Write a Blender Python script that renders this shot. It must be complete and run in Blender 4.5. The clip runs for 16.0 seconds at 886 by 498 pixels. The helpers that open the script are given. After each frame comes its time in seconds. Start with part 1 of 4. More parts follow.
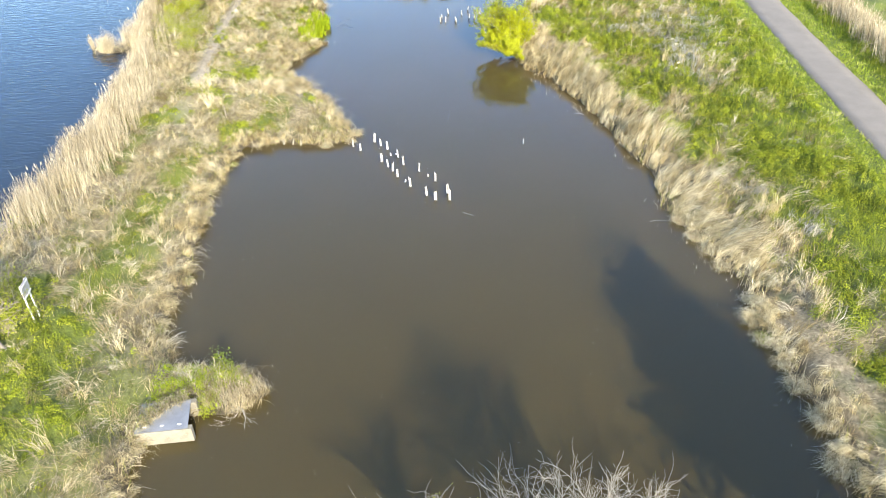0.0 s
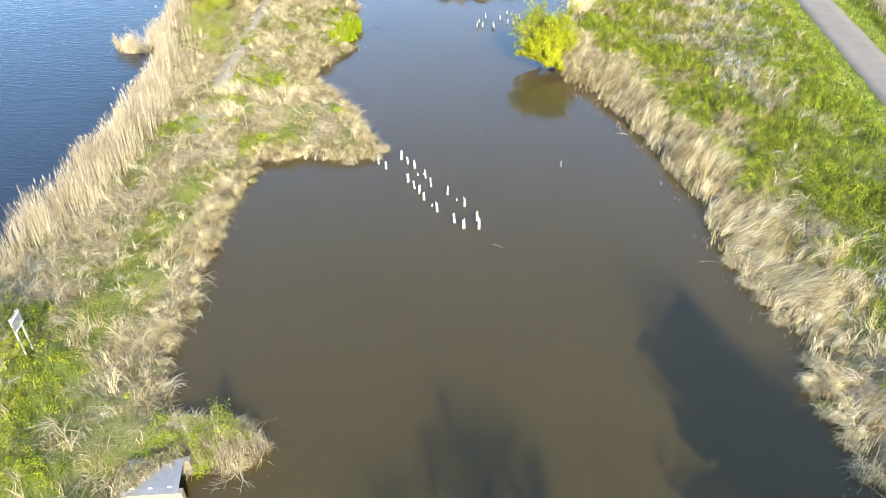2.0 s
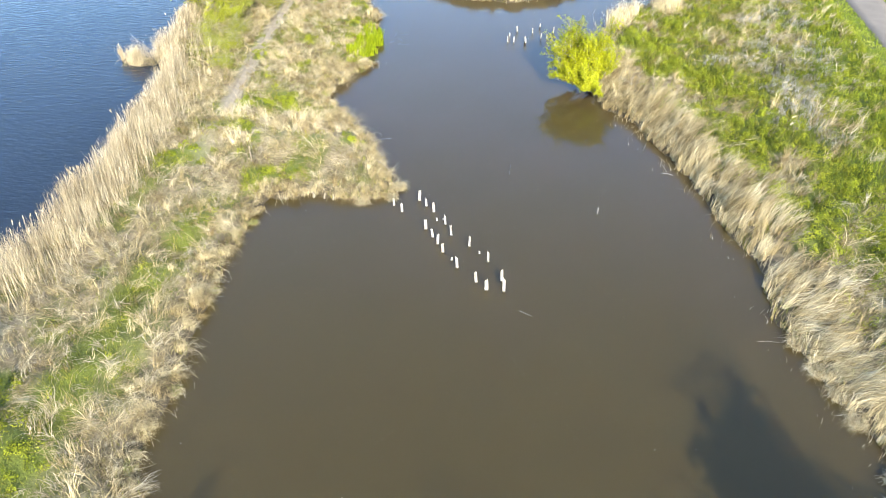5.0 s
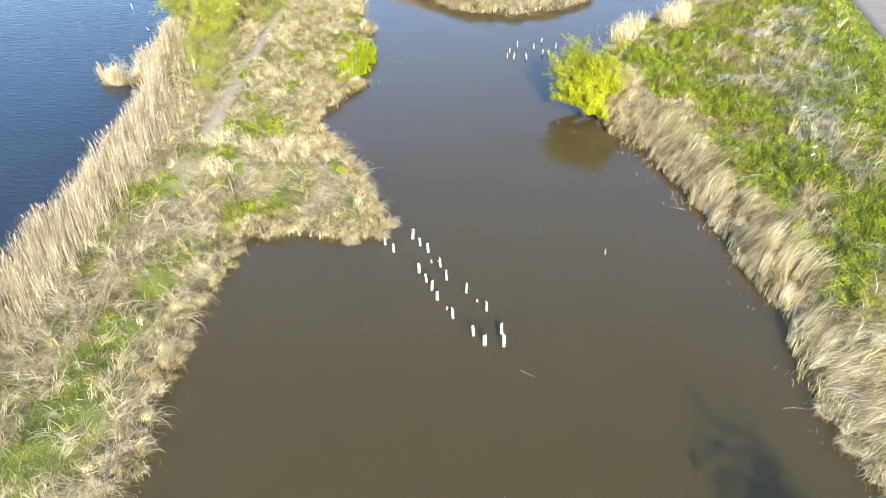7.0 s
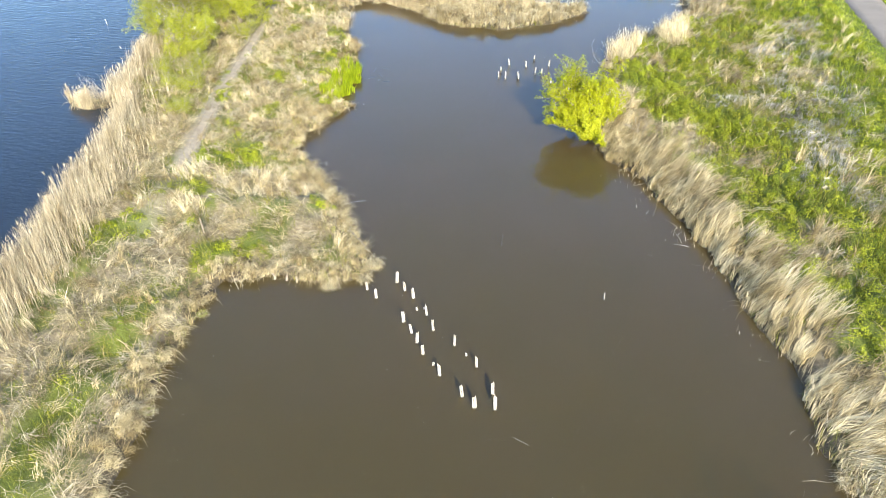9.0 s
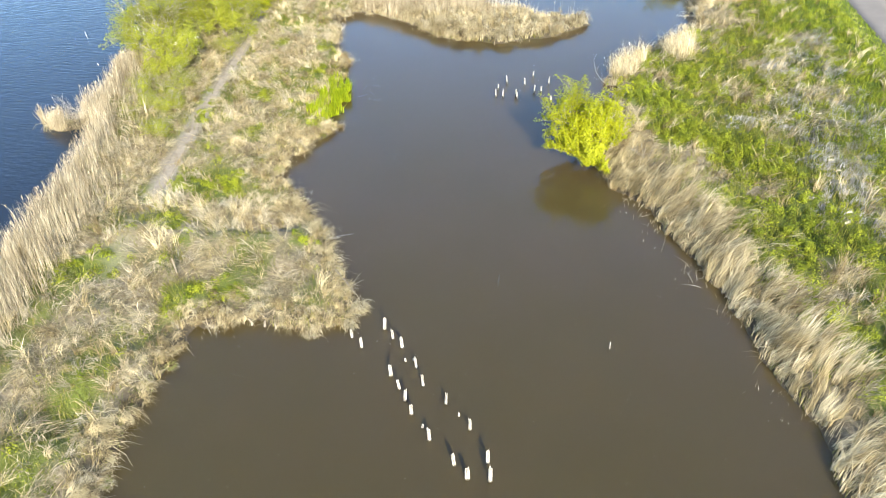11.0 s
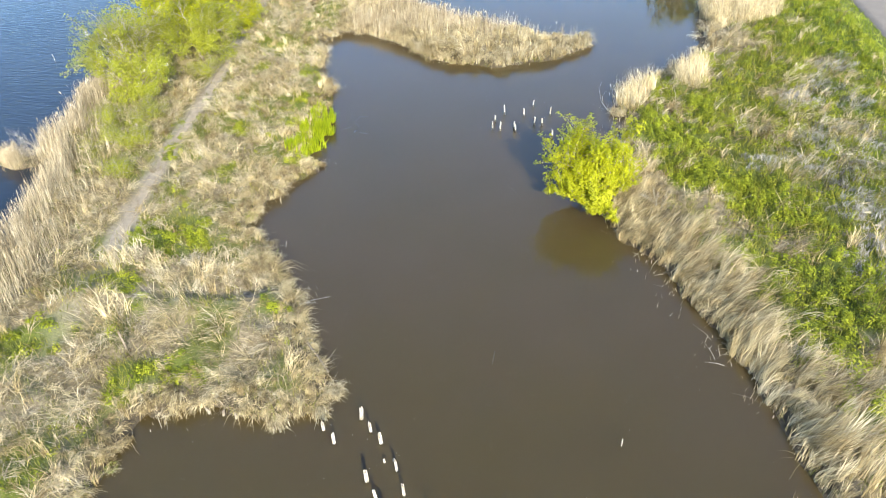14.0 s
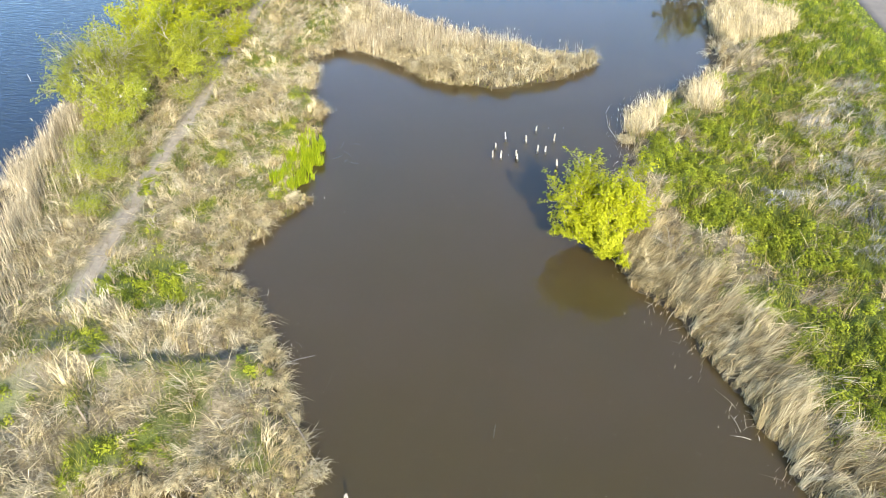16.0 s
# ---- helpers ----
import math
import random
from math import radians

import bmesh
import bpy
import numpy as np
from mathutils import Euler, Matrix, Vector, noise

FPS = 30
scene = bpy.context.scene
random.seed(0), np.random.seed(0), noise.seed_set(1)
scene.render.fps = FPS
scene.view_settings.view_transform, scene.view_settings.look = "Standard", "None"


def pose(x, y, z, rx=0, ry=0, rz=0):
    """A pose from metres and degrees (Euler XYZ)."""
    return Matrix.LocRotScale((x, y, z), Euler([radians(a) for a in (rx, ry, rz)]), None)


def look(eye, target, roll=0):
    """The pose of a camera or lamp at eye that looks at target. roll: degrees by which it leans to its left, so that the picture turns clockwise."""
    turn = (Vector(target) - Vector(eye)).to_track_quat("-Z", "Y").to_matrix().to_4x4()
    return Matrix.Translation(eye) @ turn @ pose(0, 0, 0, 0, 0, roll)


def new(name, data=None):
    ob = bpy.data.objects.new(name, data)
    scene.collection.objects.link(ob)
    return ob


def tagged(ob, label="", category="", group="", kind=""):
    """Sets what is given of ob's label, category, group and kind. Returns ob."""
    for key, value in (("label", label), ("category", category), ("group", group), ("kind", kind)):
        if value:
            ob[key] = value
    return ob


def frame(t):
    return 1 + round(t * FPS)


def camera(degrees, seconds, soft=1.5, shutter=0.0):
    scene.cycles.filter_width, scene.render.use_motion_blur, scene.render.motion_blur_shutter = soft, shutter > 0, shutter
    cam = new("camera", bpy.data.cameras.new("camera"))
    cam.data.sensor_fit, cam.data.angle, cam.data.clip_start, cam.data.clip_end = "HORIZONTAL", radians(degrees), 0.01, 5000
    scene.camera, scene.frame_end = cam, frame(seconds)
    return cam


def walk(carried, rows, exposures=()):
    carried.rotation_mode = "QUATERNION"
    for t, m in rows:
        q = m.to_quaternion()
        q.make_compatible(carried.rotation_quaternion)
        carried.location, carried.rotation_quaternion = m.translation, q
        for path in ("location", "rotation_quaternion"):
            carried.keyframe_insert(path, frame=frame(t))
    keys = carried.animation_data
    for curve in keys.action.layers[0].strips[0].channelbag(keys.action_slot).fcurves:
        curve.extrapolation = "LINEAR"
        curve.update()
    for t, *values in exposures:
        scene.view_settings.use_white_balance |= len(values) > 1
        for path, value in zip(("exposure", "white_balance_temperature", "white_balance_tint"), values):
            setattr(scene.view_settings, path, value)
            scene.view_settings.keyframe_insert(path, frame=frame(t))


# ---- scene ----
cam = camera(64.6, 16.0, soft=0.55)
METRES, EYE, TILT, LEAN, TURN = 21.2, 16.0, 0.75, -0.5, 5.2
EXPOSURE = 1.76
ROWS = [
    (0.0, 0.0, 0.0, 0.0, -0.85, -36.6, 1.14),
    (0.5, 0.0023, 0.0323, -0.0009, -0.29, -36.73, 1.11),
    (1.0, 0.0043, 0.0648, -0.0018, 0.5, -36.86, 1.09),
    (1.5, 0.006, 0.0971, -0.0029, 1.47, -36.98, 1.06),
    (2.0, 0.0075, 0.1292, -0.0041, 2.39, -37.11, 1.06),
    (2.5, 0.0087, 0.1612, -0.0043, 3.29, -37.24, 1.04),
    (3.0, 0.0088, 0.1936, -0.004, 4.22, -37.37, 1.03),
    (3.5, 0.0096, 0.2265, -0.002, 4.94, -37.53, 1.06),
    (4.0, 0.0081, 0.2593, -0.0013, 4.9, -37.67, 1.08),
    (6.5, 0.0016, 0.4231, 0.0032, 4.8, -38.1, 1.1),
    (7.0, 0.0019, 0.4542, 0.0033, 4.79, -38.08, 1.12),
    (7.5, 0.0028, 0.4841, 0.003, 4.8, -38.05, 1.13),
    (8.0, 0.0034, 0.5135, 0.0033, 4.79, -38.03, 1.14),
    (8.5, 0.0058, 0.5428, 0.0035, 4.6, -38.01, 1.17),
    (9.0, 0.006, 0.572, 0.0037, 4.18, -38.0, 1.17),
    (11.5, 0.0116, 0.7177, -0.0038, 4.1, -37.94, 1.2),
    (12.0, 0.013, 0.7473, -0.0052, 4.12, -37.93, 1.2),
    (12.5, 0.0146, 0.777, -0.0062, 4.14, -37.93, 1.2),
    (13.0, 0.0162, 0.8067, -0.0072, 4.14, -37.9, 1.2),
    (13.5, 0.0168, 0.8368, -0.0084, 4.15, -37.88, 1.2),
    (14.0, 0.0165, 0.8676, -0.0094, 4.14, -37.86, 1.19),
    (14.5, 0.0159, 0.8994, -0.0103, 4.14, -37.87, 1.21),
    (15.0, 0.0151, 0.9321, -0.011, 4.13, -37.85, 1.2),
    (15.5, 0.014, 0.9654, -0.0111, 4.1, -37.83, 1.22),
    (16.0, 0.0136, 0.9986, -0.0106, 4.09, -37.81, 1.25),
]
walk(cam, [(t, pose(0, 0, EYE, TILT, LEAN, TURN) @ pose(METRES * x, METRES * y, METRES * z, 90 + pitch, roll, yaw)) for t, x, y, z, yaw, pitch, roll in ROWS],
     exposures=[(0.0, EXPOSURE + 0.07), (4.0, EXPOSURE + 0.07), (9.0, EXPOSURE), (12.5, EXPOSURE - 0.09), (16.0, EXPOSURE - 0.17)])

# ---- light: low spring sun from behind the camera, clear sky ----
SUN_ELEVATION, SUN_X, SUN_Y = 28.0, 0.37, -0.93
world = bpy.data.worlds.new("sky")
scene.world = world
world.use_nodes = True
sky_nodes = world.node_tree.nodes
sky = sky_nodes.new("ShaderNodeTexSky")
sky.sky_type, sky.sun_disc = "NISHITA", False
sky.sun_elevation, sky.sun_rotation = radians(SUN_ELEVATION), math.atan2(SUN_X, SUN_Y)
sky.air_density, sky.dust_density, sky.ozone_density = 1.0, 1.4, 3.5
world.node_tree.links.new(sky.outputs[0], sky_nodes["Background"].inputs[0])
sky_nodes["Background"].inputs[1].default_value = 0.15
sun = new("sun", bpy.data.lights.new("sun", "SUN"))
sun.data.energy, sun.data.angle, sun.data.color = 3.1, radians(0.8), (1.0, 0.925, 0.745)
up = math.tan(radians(SUN_ELEVATION))
sun.matrix_world = look((40 * SUN_X, 40 * SUN_Y, 40 * up), (0, 0, 0))

rng = np.random.default_rng(7)


# ---- materials ----
def material(name):
    m = bpy.data.materials.new(name)
    m.use_nodes = True
    nt = m.node_tree
    return m, nt, nt.nodes["Principled BSDF"]


def node(nt, kind, links=(), **values):
    n = nt.nodes.new(kind)
    for key, v in values.items():
        n.inputs[key.replace("_", " ")].default_value = v
    for socket, source in links:
        nt.links.new(source, n.inputs[socket])
    return n


def ramp(nt, source, stops):
    n = nt.nodes.new("ShaderNodeValToRGB")
    while len(n.color_ramp.elements) < len(stops):
        n.color_ramp.elements.new(0.5)
    for e, (p, c) in zip(n.color_ramp.elements, stops):
        e.position, e.color = p, (*c, 1)
    nt.links.new(source, n.inputs[0])
    return n.outputs[0]


def noise_at(nt, scale, detail=4, rough=0.6):
    co = nt.nodes.new("ShaderNodeNewGeometry").outputs["Position"]
    return node(nt, "ShaderNodeTexNoise", [("Vector", co)], Scale=scale, Detail=detail, Roughness=rough).outputs[0]


def mixed(nt, fac, a, b, mode="MIX"):
    n = nt.nodes.new("ShaderNodeMix")
    n.data_type, n.blend_type = "RGBA", mode
    for socket, v in ((n.inputs[0], fac), (n.inputs[6], a), (n.inputs[7], b)):
        if isinstance(v, (int, float)):
            socket.default_value = v
        elif isinstance(v, tuple):
            socket.default_value = (*v, 1)
        else:
            nt.links.new(v, socket)
    return n.outputs[2]


def plant(name, stops, patch=(0.75, 1.2), scale=0.6, translucent=0.06, rough=0.7):
    """Leaf or straw: every blade and tuft its own tone, drifting over the ground."""
    m, nt, p = material(name)
    own = nt.nodes.new("ShaderNodeAttribute")
    own.attribute_name = "tone"
    tone = ramp(nt, own.outputs["Fac"], stops)
    drift = ramp(nt, noise_at(nt, scale, 3), [(0.3, (patch[0],) * 3), (0.7, (patch[1],) * 3)])
    col = mixed(nt, 1.0, tone, drift, "MULTIPLY")
    nt.links.new(col, p.inputs["Base Color"])
    p.inputs["Roughness"].default_value = rough
    p.inputs["Specular IOR Level"].default_value = 0.25
    thin = node(nt, "ShaderNodeBsdfTranslucent", [("Color", col)])
    both = node(nt, "ShaderNodeMixShader", [(1, p.outputs[0]), (2, thin.outputs[0])])
    both.inputs[0].default_value = translucent
    nt.links.new(both.outputs[0], nt.nodes["Material Output"].inputs[0])
    return m


def plain(name, dark, light, scale=6.0, rough=0.8, bump=0.3, metal=0.0, fine=60.0):
    """Solid surface: two tones mottled at two scales, with fine relief."""
    m, nt, p = material(name)
    a = noise_at(nt, scale, 5)
    b = noise_at(nt, fine, 3)
    f = node(nt, "ShaderNodeMath", [(0, a), (1, b)])
    f.operation = "ADD"
    h = node(nt, "ShaderNodeMath", [(0, f.outputs[0])])
    h.operation, h.inputs[1].default_value = "MULTIPLY", 0.5
    nt.links.new(ramp(nt, h.outputs[0], [(0.35, dark), (0.65, light)]), p.inputs["Base Color"])
    p.inputs["Roughness"].default_value, p.inputs["Metallic"].default_value = rough, metal
    bn = node(nt, "ShaderNodeBump", [("Height", h.outputs[0])], Strength=bump, Distance=0.02)
    nt.links.new(bn.outputs[0], p.inputs["Normal"])
    return m


def grained(name, dark, light, rough=0.8):
    """Split, weathered wood: streaks along the post, darker cracks."""
    m, nt, p = material(name)
    co = nt.nodes.new("ShaderNodeTexCoord").outputs["Object"]
    mp = node(nt, "ShaderNodeMapping", [("Vector", co)])
    mp.inputs["Scale"].default_value = (34, 34, 3.5)
    n = node(nt, "ShaderNodeTexNoise", [("Vector", mp.outputs[0])], Scale=1.0, Detail=5.0, Roughness=0.65).outputs[0]
    nt.links.new(ramp(nt, n, [(0.33, tuple(0.25 * c for c in dark)), (0.42, dark), (0.62, light)]), p.inputs["Base Color"])
    p.inputs["Roughness"].default_value = rough
    bn = node(nt, "ShaderNodeBump", [("Height", n)], Strength=0.8, Distance=0.02)
    nt.links.new(bn.outputs[0], p.inputs["Normal"])
    return m


def water(name, dark, light, ripple, size, deep, ior):
    """Turbid water: a muddy body that scatters light, under a clear reflecting skin."""
    m, nt, p = material(name)
    # from dark (north) to light (south): silt, with the pond's sky reflection painted in
    where = node(nt, "ShaderNodeSeparateXYZ", [(0, nt.nodes.new("ShaderNodeNewGeometry").outputs["Position"])])
    south = node(nt, "ShaderNodeMapRange", [("Value", where.outputs[1])])
    south.inputs[1].default_value, south.inputs[2].default_value, south.inputs[3].default_value, south.inputs[4].default_value = 36.0, 16.0, 0.15, 0.7
    silt_and_sky = node(nt, "ShaderNodeMath", [(0, south.outputs[0]), (1, noise_at(nt, 0.12, 3))])
    silt_and_sky.operation = "ADD"
    nt.links.new(ramp(nt, silt_and_sky.outputs[0], [(0.5, dark), (1.2, light)]), p.inputs["Base Color"])
    p.inputs["Roughness"].default_value, p.inputs["IOR"].default_value = 0.012, ior
    p.inputs["Subsurface Weight"].default_value, p.inputs["Subsurface Scale"].default_value = 1.0, deep
    p.inputs["Subsurface Radius"].default_value = (1.0, 0.8, 0.45)
    co = nt.nodes.new("ShaderNodeNewGeometry").outputs["Position"]
    mp = node(nt, "ShaderNodeMapping", [("Vector", co)])
    mp.inputs["Scale"].default_value, mp.inputs["Rotation"].default_value = (0.45, 1.5, 1), (0, 0, 0.25)
    n = node(nt, "ShaderNodeTexNoise", [("Vector", mp.outputs[0])], Scale=size, Detail=3.0, Roughness=0.55)
    bn = node(nt, "ShaderNodeBump", [("Height", n.outputs[0])], Strength=ripple, Distance=0.05)
    nt.links.new(bn.outputs[0], p.inputs["Normal"])
    return m


STRAW = plant("straw", [(0.0, (0.11, 0.075, 0.030)), (0.35, (0.37, 0.285, 0.135)), (0.65, (0.59, 0.485, 0.265)), (1.0, (0.80, 0.69, 0.43))], (0.5, 1.22), 3.2)
PALE_STRAW = plant("pale_straw", [(0.0, (0.18, 0.13, 0.055)), (0.35, (0.53, 0.43, 0.23)), (0.7, (0.72, 0.62, 0.39)), (1.0, (0.84, 0.75, 0.52))], (0.6, 1.15), 3.0)
GREY_STRAW = plant("grey_straw", [(0.0, (0.10, 0.075, 0.040)), (0.45, (0.38, 0.315, 0.195)), (1.0, (0.74, 0.66, 0.475))], (0.5, 1.22), 3.2)
CANE = plant("bleached_cane", [(0.0, (0.16, 0.145, 0.12)), (0.4, (0.35, 0.325, 0.28)), (1.0, (0.58, 0.545, 0.48))], (0.6, 1.15), 3.0)
REED = plant("reed", [(0.0, (0.13, 0.095, 0.052)), (0.46, (0.41, 0.335, 0.21)), (1.0, (0.72, 0.63, 0.45))], (0.65, 1.1), 1.5)
GRASS = plant("green_grass", [(0.0, (0.06, 0.078, 0.010)), (0.6, (0.195, 0.205, 0.020)), (1.0, (0.40, 0.37, 0.07))], (0.7, 1.2), 1.2, 0.25)
LUSH = plant("lush_grass", [(0.0, (0.06, 0.105, 0.010)), (0.5, (0.205, 0.255, 0.016)), (1.0, (0.41, 0.43, 0.05))], (0.55, 1.25), 1.0, 0.25)
VERGE = plant("mown_grass", [(0.0, (0.14, 0.20, 0.015)), (0.6, (0.27, 0.33, 0.03)), (1.0, (0.46, 0.46, 0.12))], (0.75, 1.15), 1.0, 0.25)
WEED = plant("weed_leaf", [(0.0, (0.09, 0.12, 0.009)), (0.55, (0.262, 0.305, 0.018)), (1.0, (0.42, 0.445, 0.036))], (0.65, 1.2), 1.5, 0.28, 0.6)
IRIS = plant("iris_leaf", [(0.0, (0.20, 0.28, 0.012)), (0.5, (0.36, 0.44, 0.018)), (1.0, (0.52, 0.57, 0.03))], (0.65, 1.2), 2.5, 0.45, 0.4)
WILLOW = plant("willow_leaf", [(0.0, (0.30, 0.33, 0.012)), (0.5, (0.44, 0.465, 0.015)), (1.0, (0.58, 0.585, 0.03))], (0.75, 1.1), 2.0, 0.45, 0.5)
HAWTHORN = plant("hawthorn_leaf", [(0.0, (0.19, 0.215, 0.02)), (0.5, (0.35, 0.375, 0.035)), (1.0, (0.50, 0.515, 0.07))], (0.65, 1.15), 1.2, 0.4)
IVY = plant("ivy_leaf", [(0.0, (0.03, 0.06, 0.01)), (1.0, (0.08, 0.13, 0.02))], translucent=0.15, rough=0.4)
BLOSSOM = plant("blossom", [(0.0, (0.72, 0.68, 0.62)), (1.0, (0.85, 0.83, 0.78))])
TWIG = plain("grey_twig", (0.24, 0.20, 0.15), (0.46, 0.42, 0.34), 9, 0.85, 0.2)
PALE_TWIG = plain("pale_twig", (0.23, 0.195, 0.145), (0.42, 0.375, 0.30), 9, 0.8, 0.2)
BARK = plain("bark", (0.14, 0.11, 0.08), (0.34, 0.29, 0.22), 7, 0.9, 0.6)
POST_WOOD = grained("weathered_post", (0.33, 0.28, 0.21), (0.68, 0.63, 0.54))
WET_WOOD = plain("wet_wood", (0.035, 0.03, 0.02), (0.09, 0.075, 0.05), 12, 0.35, 0.4)
DROPPINGS = plain("bird_lime", (0.76, 0.74, 0.69), (0.88, 0.87, 0.83), 18, 0.7, 0.2)
CONCRETE = plain("concrete", (0.14, 0.125, 0.09), (0.32, 0.285, 0.215), 3.5, 0.85, 0.3)
ZINC = plain("zinc_sheet", (0.22, 0.22, 0.225), (0.36, 0.36, 0.365), 2.5, 0.5, 0.05, 0.5)
WHITE_PAINT = plain("flaked_white_paint", (0.55, 0.53, 0.49), (0.84, 0.83, 0.80), 12, 0.6, 0.3)
SIGN_BOARD = plain("bleached_board", (0.20, 0.19, 0.175), (0.50, 0.49, 0.46), 7, 0.7, 0.3)
ASPHALT = plain("asphalt", (0.158, 0.136, 0.112), (0.216, 0.188, 0.156), 0.9, 0.9, 0.4, 0.0, 45.0)
# first tone, northern, is paler and bluer for reflected sky; second is browner silt
POND = water("pond_water", (0.0640, 0.0462, 0.0205), (0.0590, 0.0430, 0.0130), 0.012, 1.6, 0.08, 1.46)
LAKE = water("lake_water", (0.012, 0.018, 0.028), (0.016, 0.023, 0.034), 0.45, 3.2, 0.05, 1.34)
TRODDEN = plain("trodden_earth", (0.18, 0.148, 0.105), (0.37, 0.318, 0.24), 2.5, 0.95, 0.4, 0.0, 30.0)
FOAM = plain("floating_fleck", (0.35, 0.31, 0.24), (0.6, 0.56, 0.48), 9, 0.8, 0.1)


# ---- shapes of the land ----
WEST = [(-9.0, 4.0), (-9.2, 8.5), (-9.3, 10.4), (-9.7, 11.0), (-9.6, 12.3), (-9.0, 13.2), (-8.3, 13.4), (-7.5, 13.4), (-6.8, 13.9), (-6.6, 14.4),
        (-7.4, 14.8), (-8.8, 14.8), (-9.9, 15.0), (-10.8, 16.4), (-11.1, 18.1), (-11.35, 20.1), (-11.9, 22.7), (-12.4, 25.5), (-12.6, 28.4), (-12.2, 30.0),
        (-10.7, 30.6), (-9.2, 30.5), (-7.7, 30.7), (-7.25, 31.0), (-7.2, 32.0), (-8.5, 33.8), (-9.7, 35.8), (-11.4, 38.2), (-12.9, 39.5), (-12.7, 41.5),
        (-11.7, 43.9), (-11.6, 44.5), (-12.6, 45.3), (-13.0, 46.3), (-12.9, 48.5), (-12.9, 50.6), (-13.5, 52.9), (-14.5, 55.2), (-15.9, 59.4),
        (-15.0, 61.4), (-12.8, 60.9), (-10.3, 59.0), (-8.5, 57.2), (-4.7, 56.8), (-1.2, 58.5), (0.8, 60.9), (0.0, 61.5), (-4.0, 62.0), (-8.0, 62.8),
        (-11.0, 64.8), (-14.0, 68.0), (-17.5, 74.0), (-20.0, 85.0), (-22.0, 120.0), (-40.0, 180.0), (-46.0, 178.0), (-32.0, 120.0), (-29.0, 85.0),
        (-28.0, 70.0), (-26.8, 58.0), (-25.6, 49.0), (-24.6, 45.5), (-24.6, 43.9), (-23.0, 42.0), (-21.9, 39.2), (-21.2, 35.0), (-20.3, 30.9), (-19.9, 25.3), (-19.6, 21.4),
        (-19.4, 15.0), (-19.0, 4.0)]
EAST = [(9.8, 4.0), (9.75, 12.3), (9.8, 13.6), (9.7, 14.8), (9.55, 16.4), (9.15, 17.9), (9.3, 20.0), (8.9, 21.3), (8.25, 23.1), (7.8, 24.9), (7.2, 26.2),
        (7.2, 28.5), (6.1, 31.6), (5.45, 34.3), (4.6, 36.0), (2.9, 40.0), (1.7, 41.0), (1.4, 42.5), (1.5, 45.0), (1.7, 48.4), (2.6, 51.0), (2.0, 51.9),
        (2.3, 54.0), (4.0, 56.6), (5.8, 58.3), (7.3, 62.0), (7.9, 66.7), (8.6, 73.5), (10.0, 90.0), (14.0, 140.0), (60.0, 420.0), (1500.0, 1600.0), (1500.0, -40.0), (9.8, -40.0)]
SOUTH = [(-900.0, -900.0), (-900.0, -60.0), (-40.0, -20.0), (-19.2, 6.0), (-12.0, 6.5), (-5.0, 6.9), (-1.0, 7.4), (4.0, 7.6), (8.0, 6.6), (12.0, 6.5), (1500.0, 6.0), (1500.0, -900.0)]
ISLET = [(-26.7, 42.9), (-25.9, 42.5), (-25.0, 42.2), (-24.0, 42.5), (-24.2, 43.2), (-25.4, 43.1), (-26.4, 43.3)]


def inside(poly, x, y):
    """Signed distance to a polygon's edge, positive inside."""
    far, odd = np.full(x.shape, 1e9), np.zeros(x.shape, bool)
    for (ax, ay), (bx, by) in zip(poly, poly[1:] + poly[:1]):
        ex, ey = bx - ax, by - ay
        k = np.clip(((x - ax) * ex + (y - ay) * ey) / (ex * ex + ey * ey), 0, 1)
        far = np.minimum(far, np.hypot(x - ax - k * ex, y - ay - k * ey))
        if ay != by:
            odd ^= ((ay > y) != (by > y)) & (x < ex * (y - ay) / (by - ay) + ax)
    return np.where(odd, far, -far)


TABLE = rng.random((256, 256))


def drift(x, y, size, shift=0):
    """Smooth random field from 0 to 1 with spots of that size."""
    u, v = np.asarray(x) / size + 17.3 * shift, np.asarray(y) / size + 5.1 * shift
    i, j = np.floor(u).astype(int), np.floor(v).astype(int)
    f, g = u - i, v - j
    f, g = f * f * (3 - 2 * f), g * g * (3 - 2 * g)
    at = lambda a, b: TABLE[(i + a) & 255, (j + b) & 255]
    return (at(0, 0) * (1 - f) + at(1, 0) * f) * (1 - g) + (at(0, 1) * (1 - f) + at(1, 1) * f) * g


def smooth(x, a, b):
    k = np.clip((x - a) / (b - a), 0, 1)
    return k * k * (3 - 2 * k)


def axis(a, b, step, far):
    out, s = list(np.arange(a, b + 1e-6, step)), step
    lo, hi = [], []
    while s < far:
        s *= 1.5
        lo.insert(0, (lo[0] if lo else a) - s)
        hi.append((hi[-1] if hi else b) + s)
    return np.array(lo + out + hi)


PATH_LEFT, PATH_RIGHT = 17.25, 19.75          # edges of the asphalt path


def path_shift(y):
    return 0.012 * np.maximum(np.asarray(y) - 40.0, 0)


TRAIL = [(-15.7, 31.3), (-16.3, 32.7), (-16.6, 33.7), (-16.8, 34.7), (-17.0, 36.4), (-17.38, 38.33), (-17.9, 41.2), (-18.4, 44.05), (-19.0, 48.0), (-19.5, 51.4), (-20.6, 57.2), (-21.45, 62.5), (-22.5, 68.1), (-24.0, 78.0)]
# edge where the thick mat of lodged reed breaks off on the peninsula's head
SCARP = [(-16.1, 34.5), (-15.3, 34.05), (-14.2, 34.2), (-13.55, 33.85), (-12.75, 34.05), (-11.8, 34.25), (-10.9, 34.55), (-10.1, 35.2)]


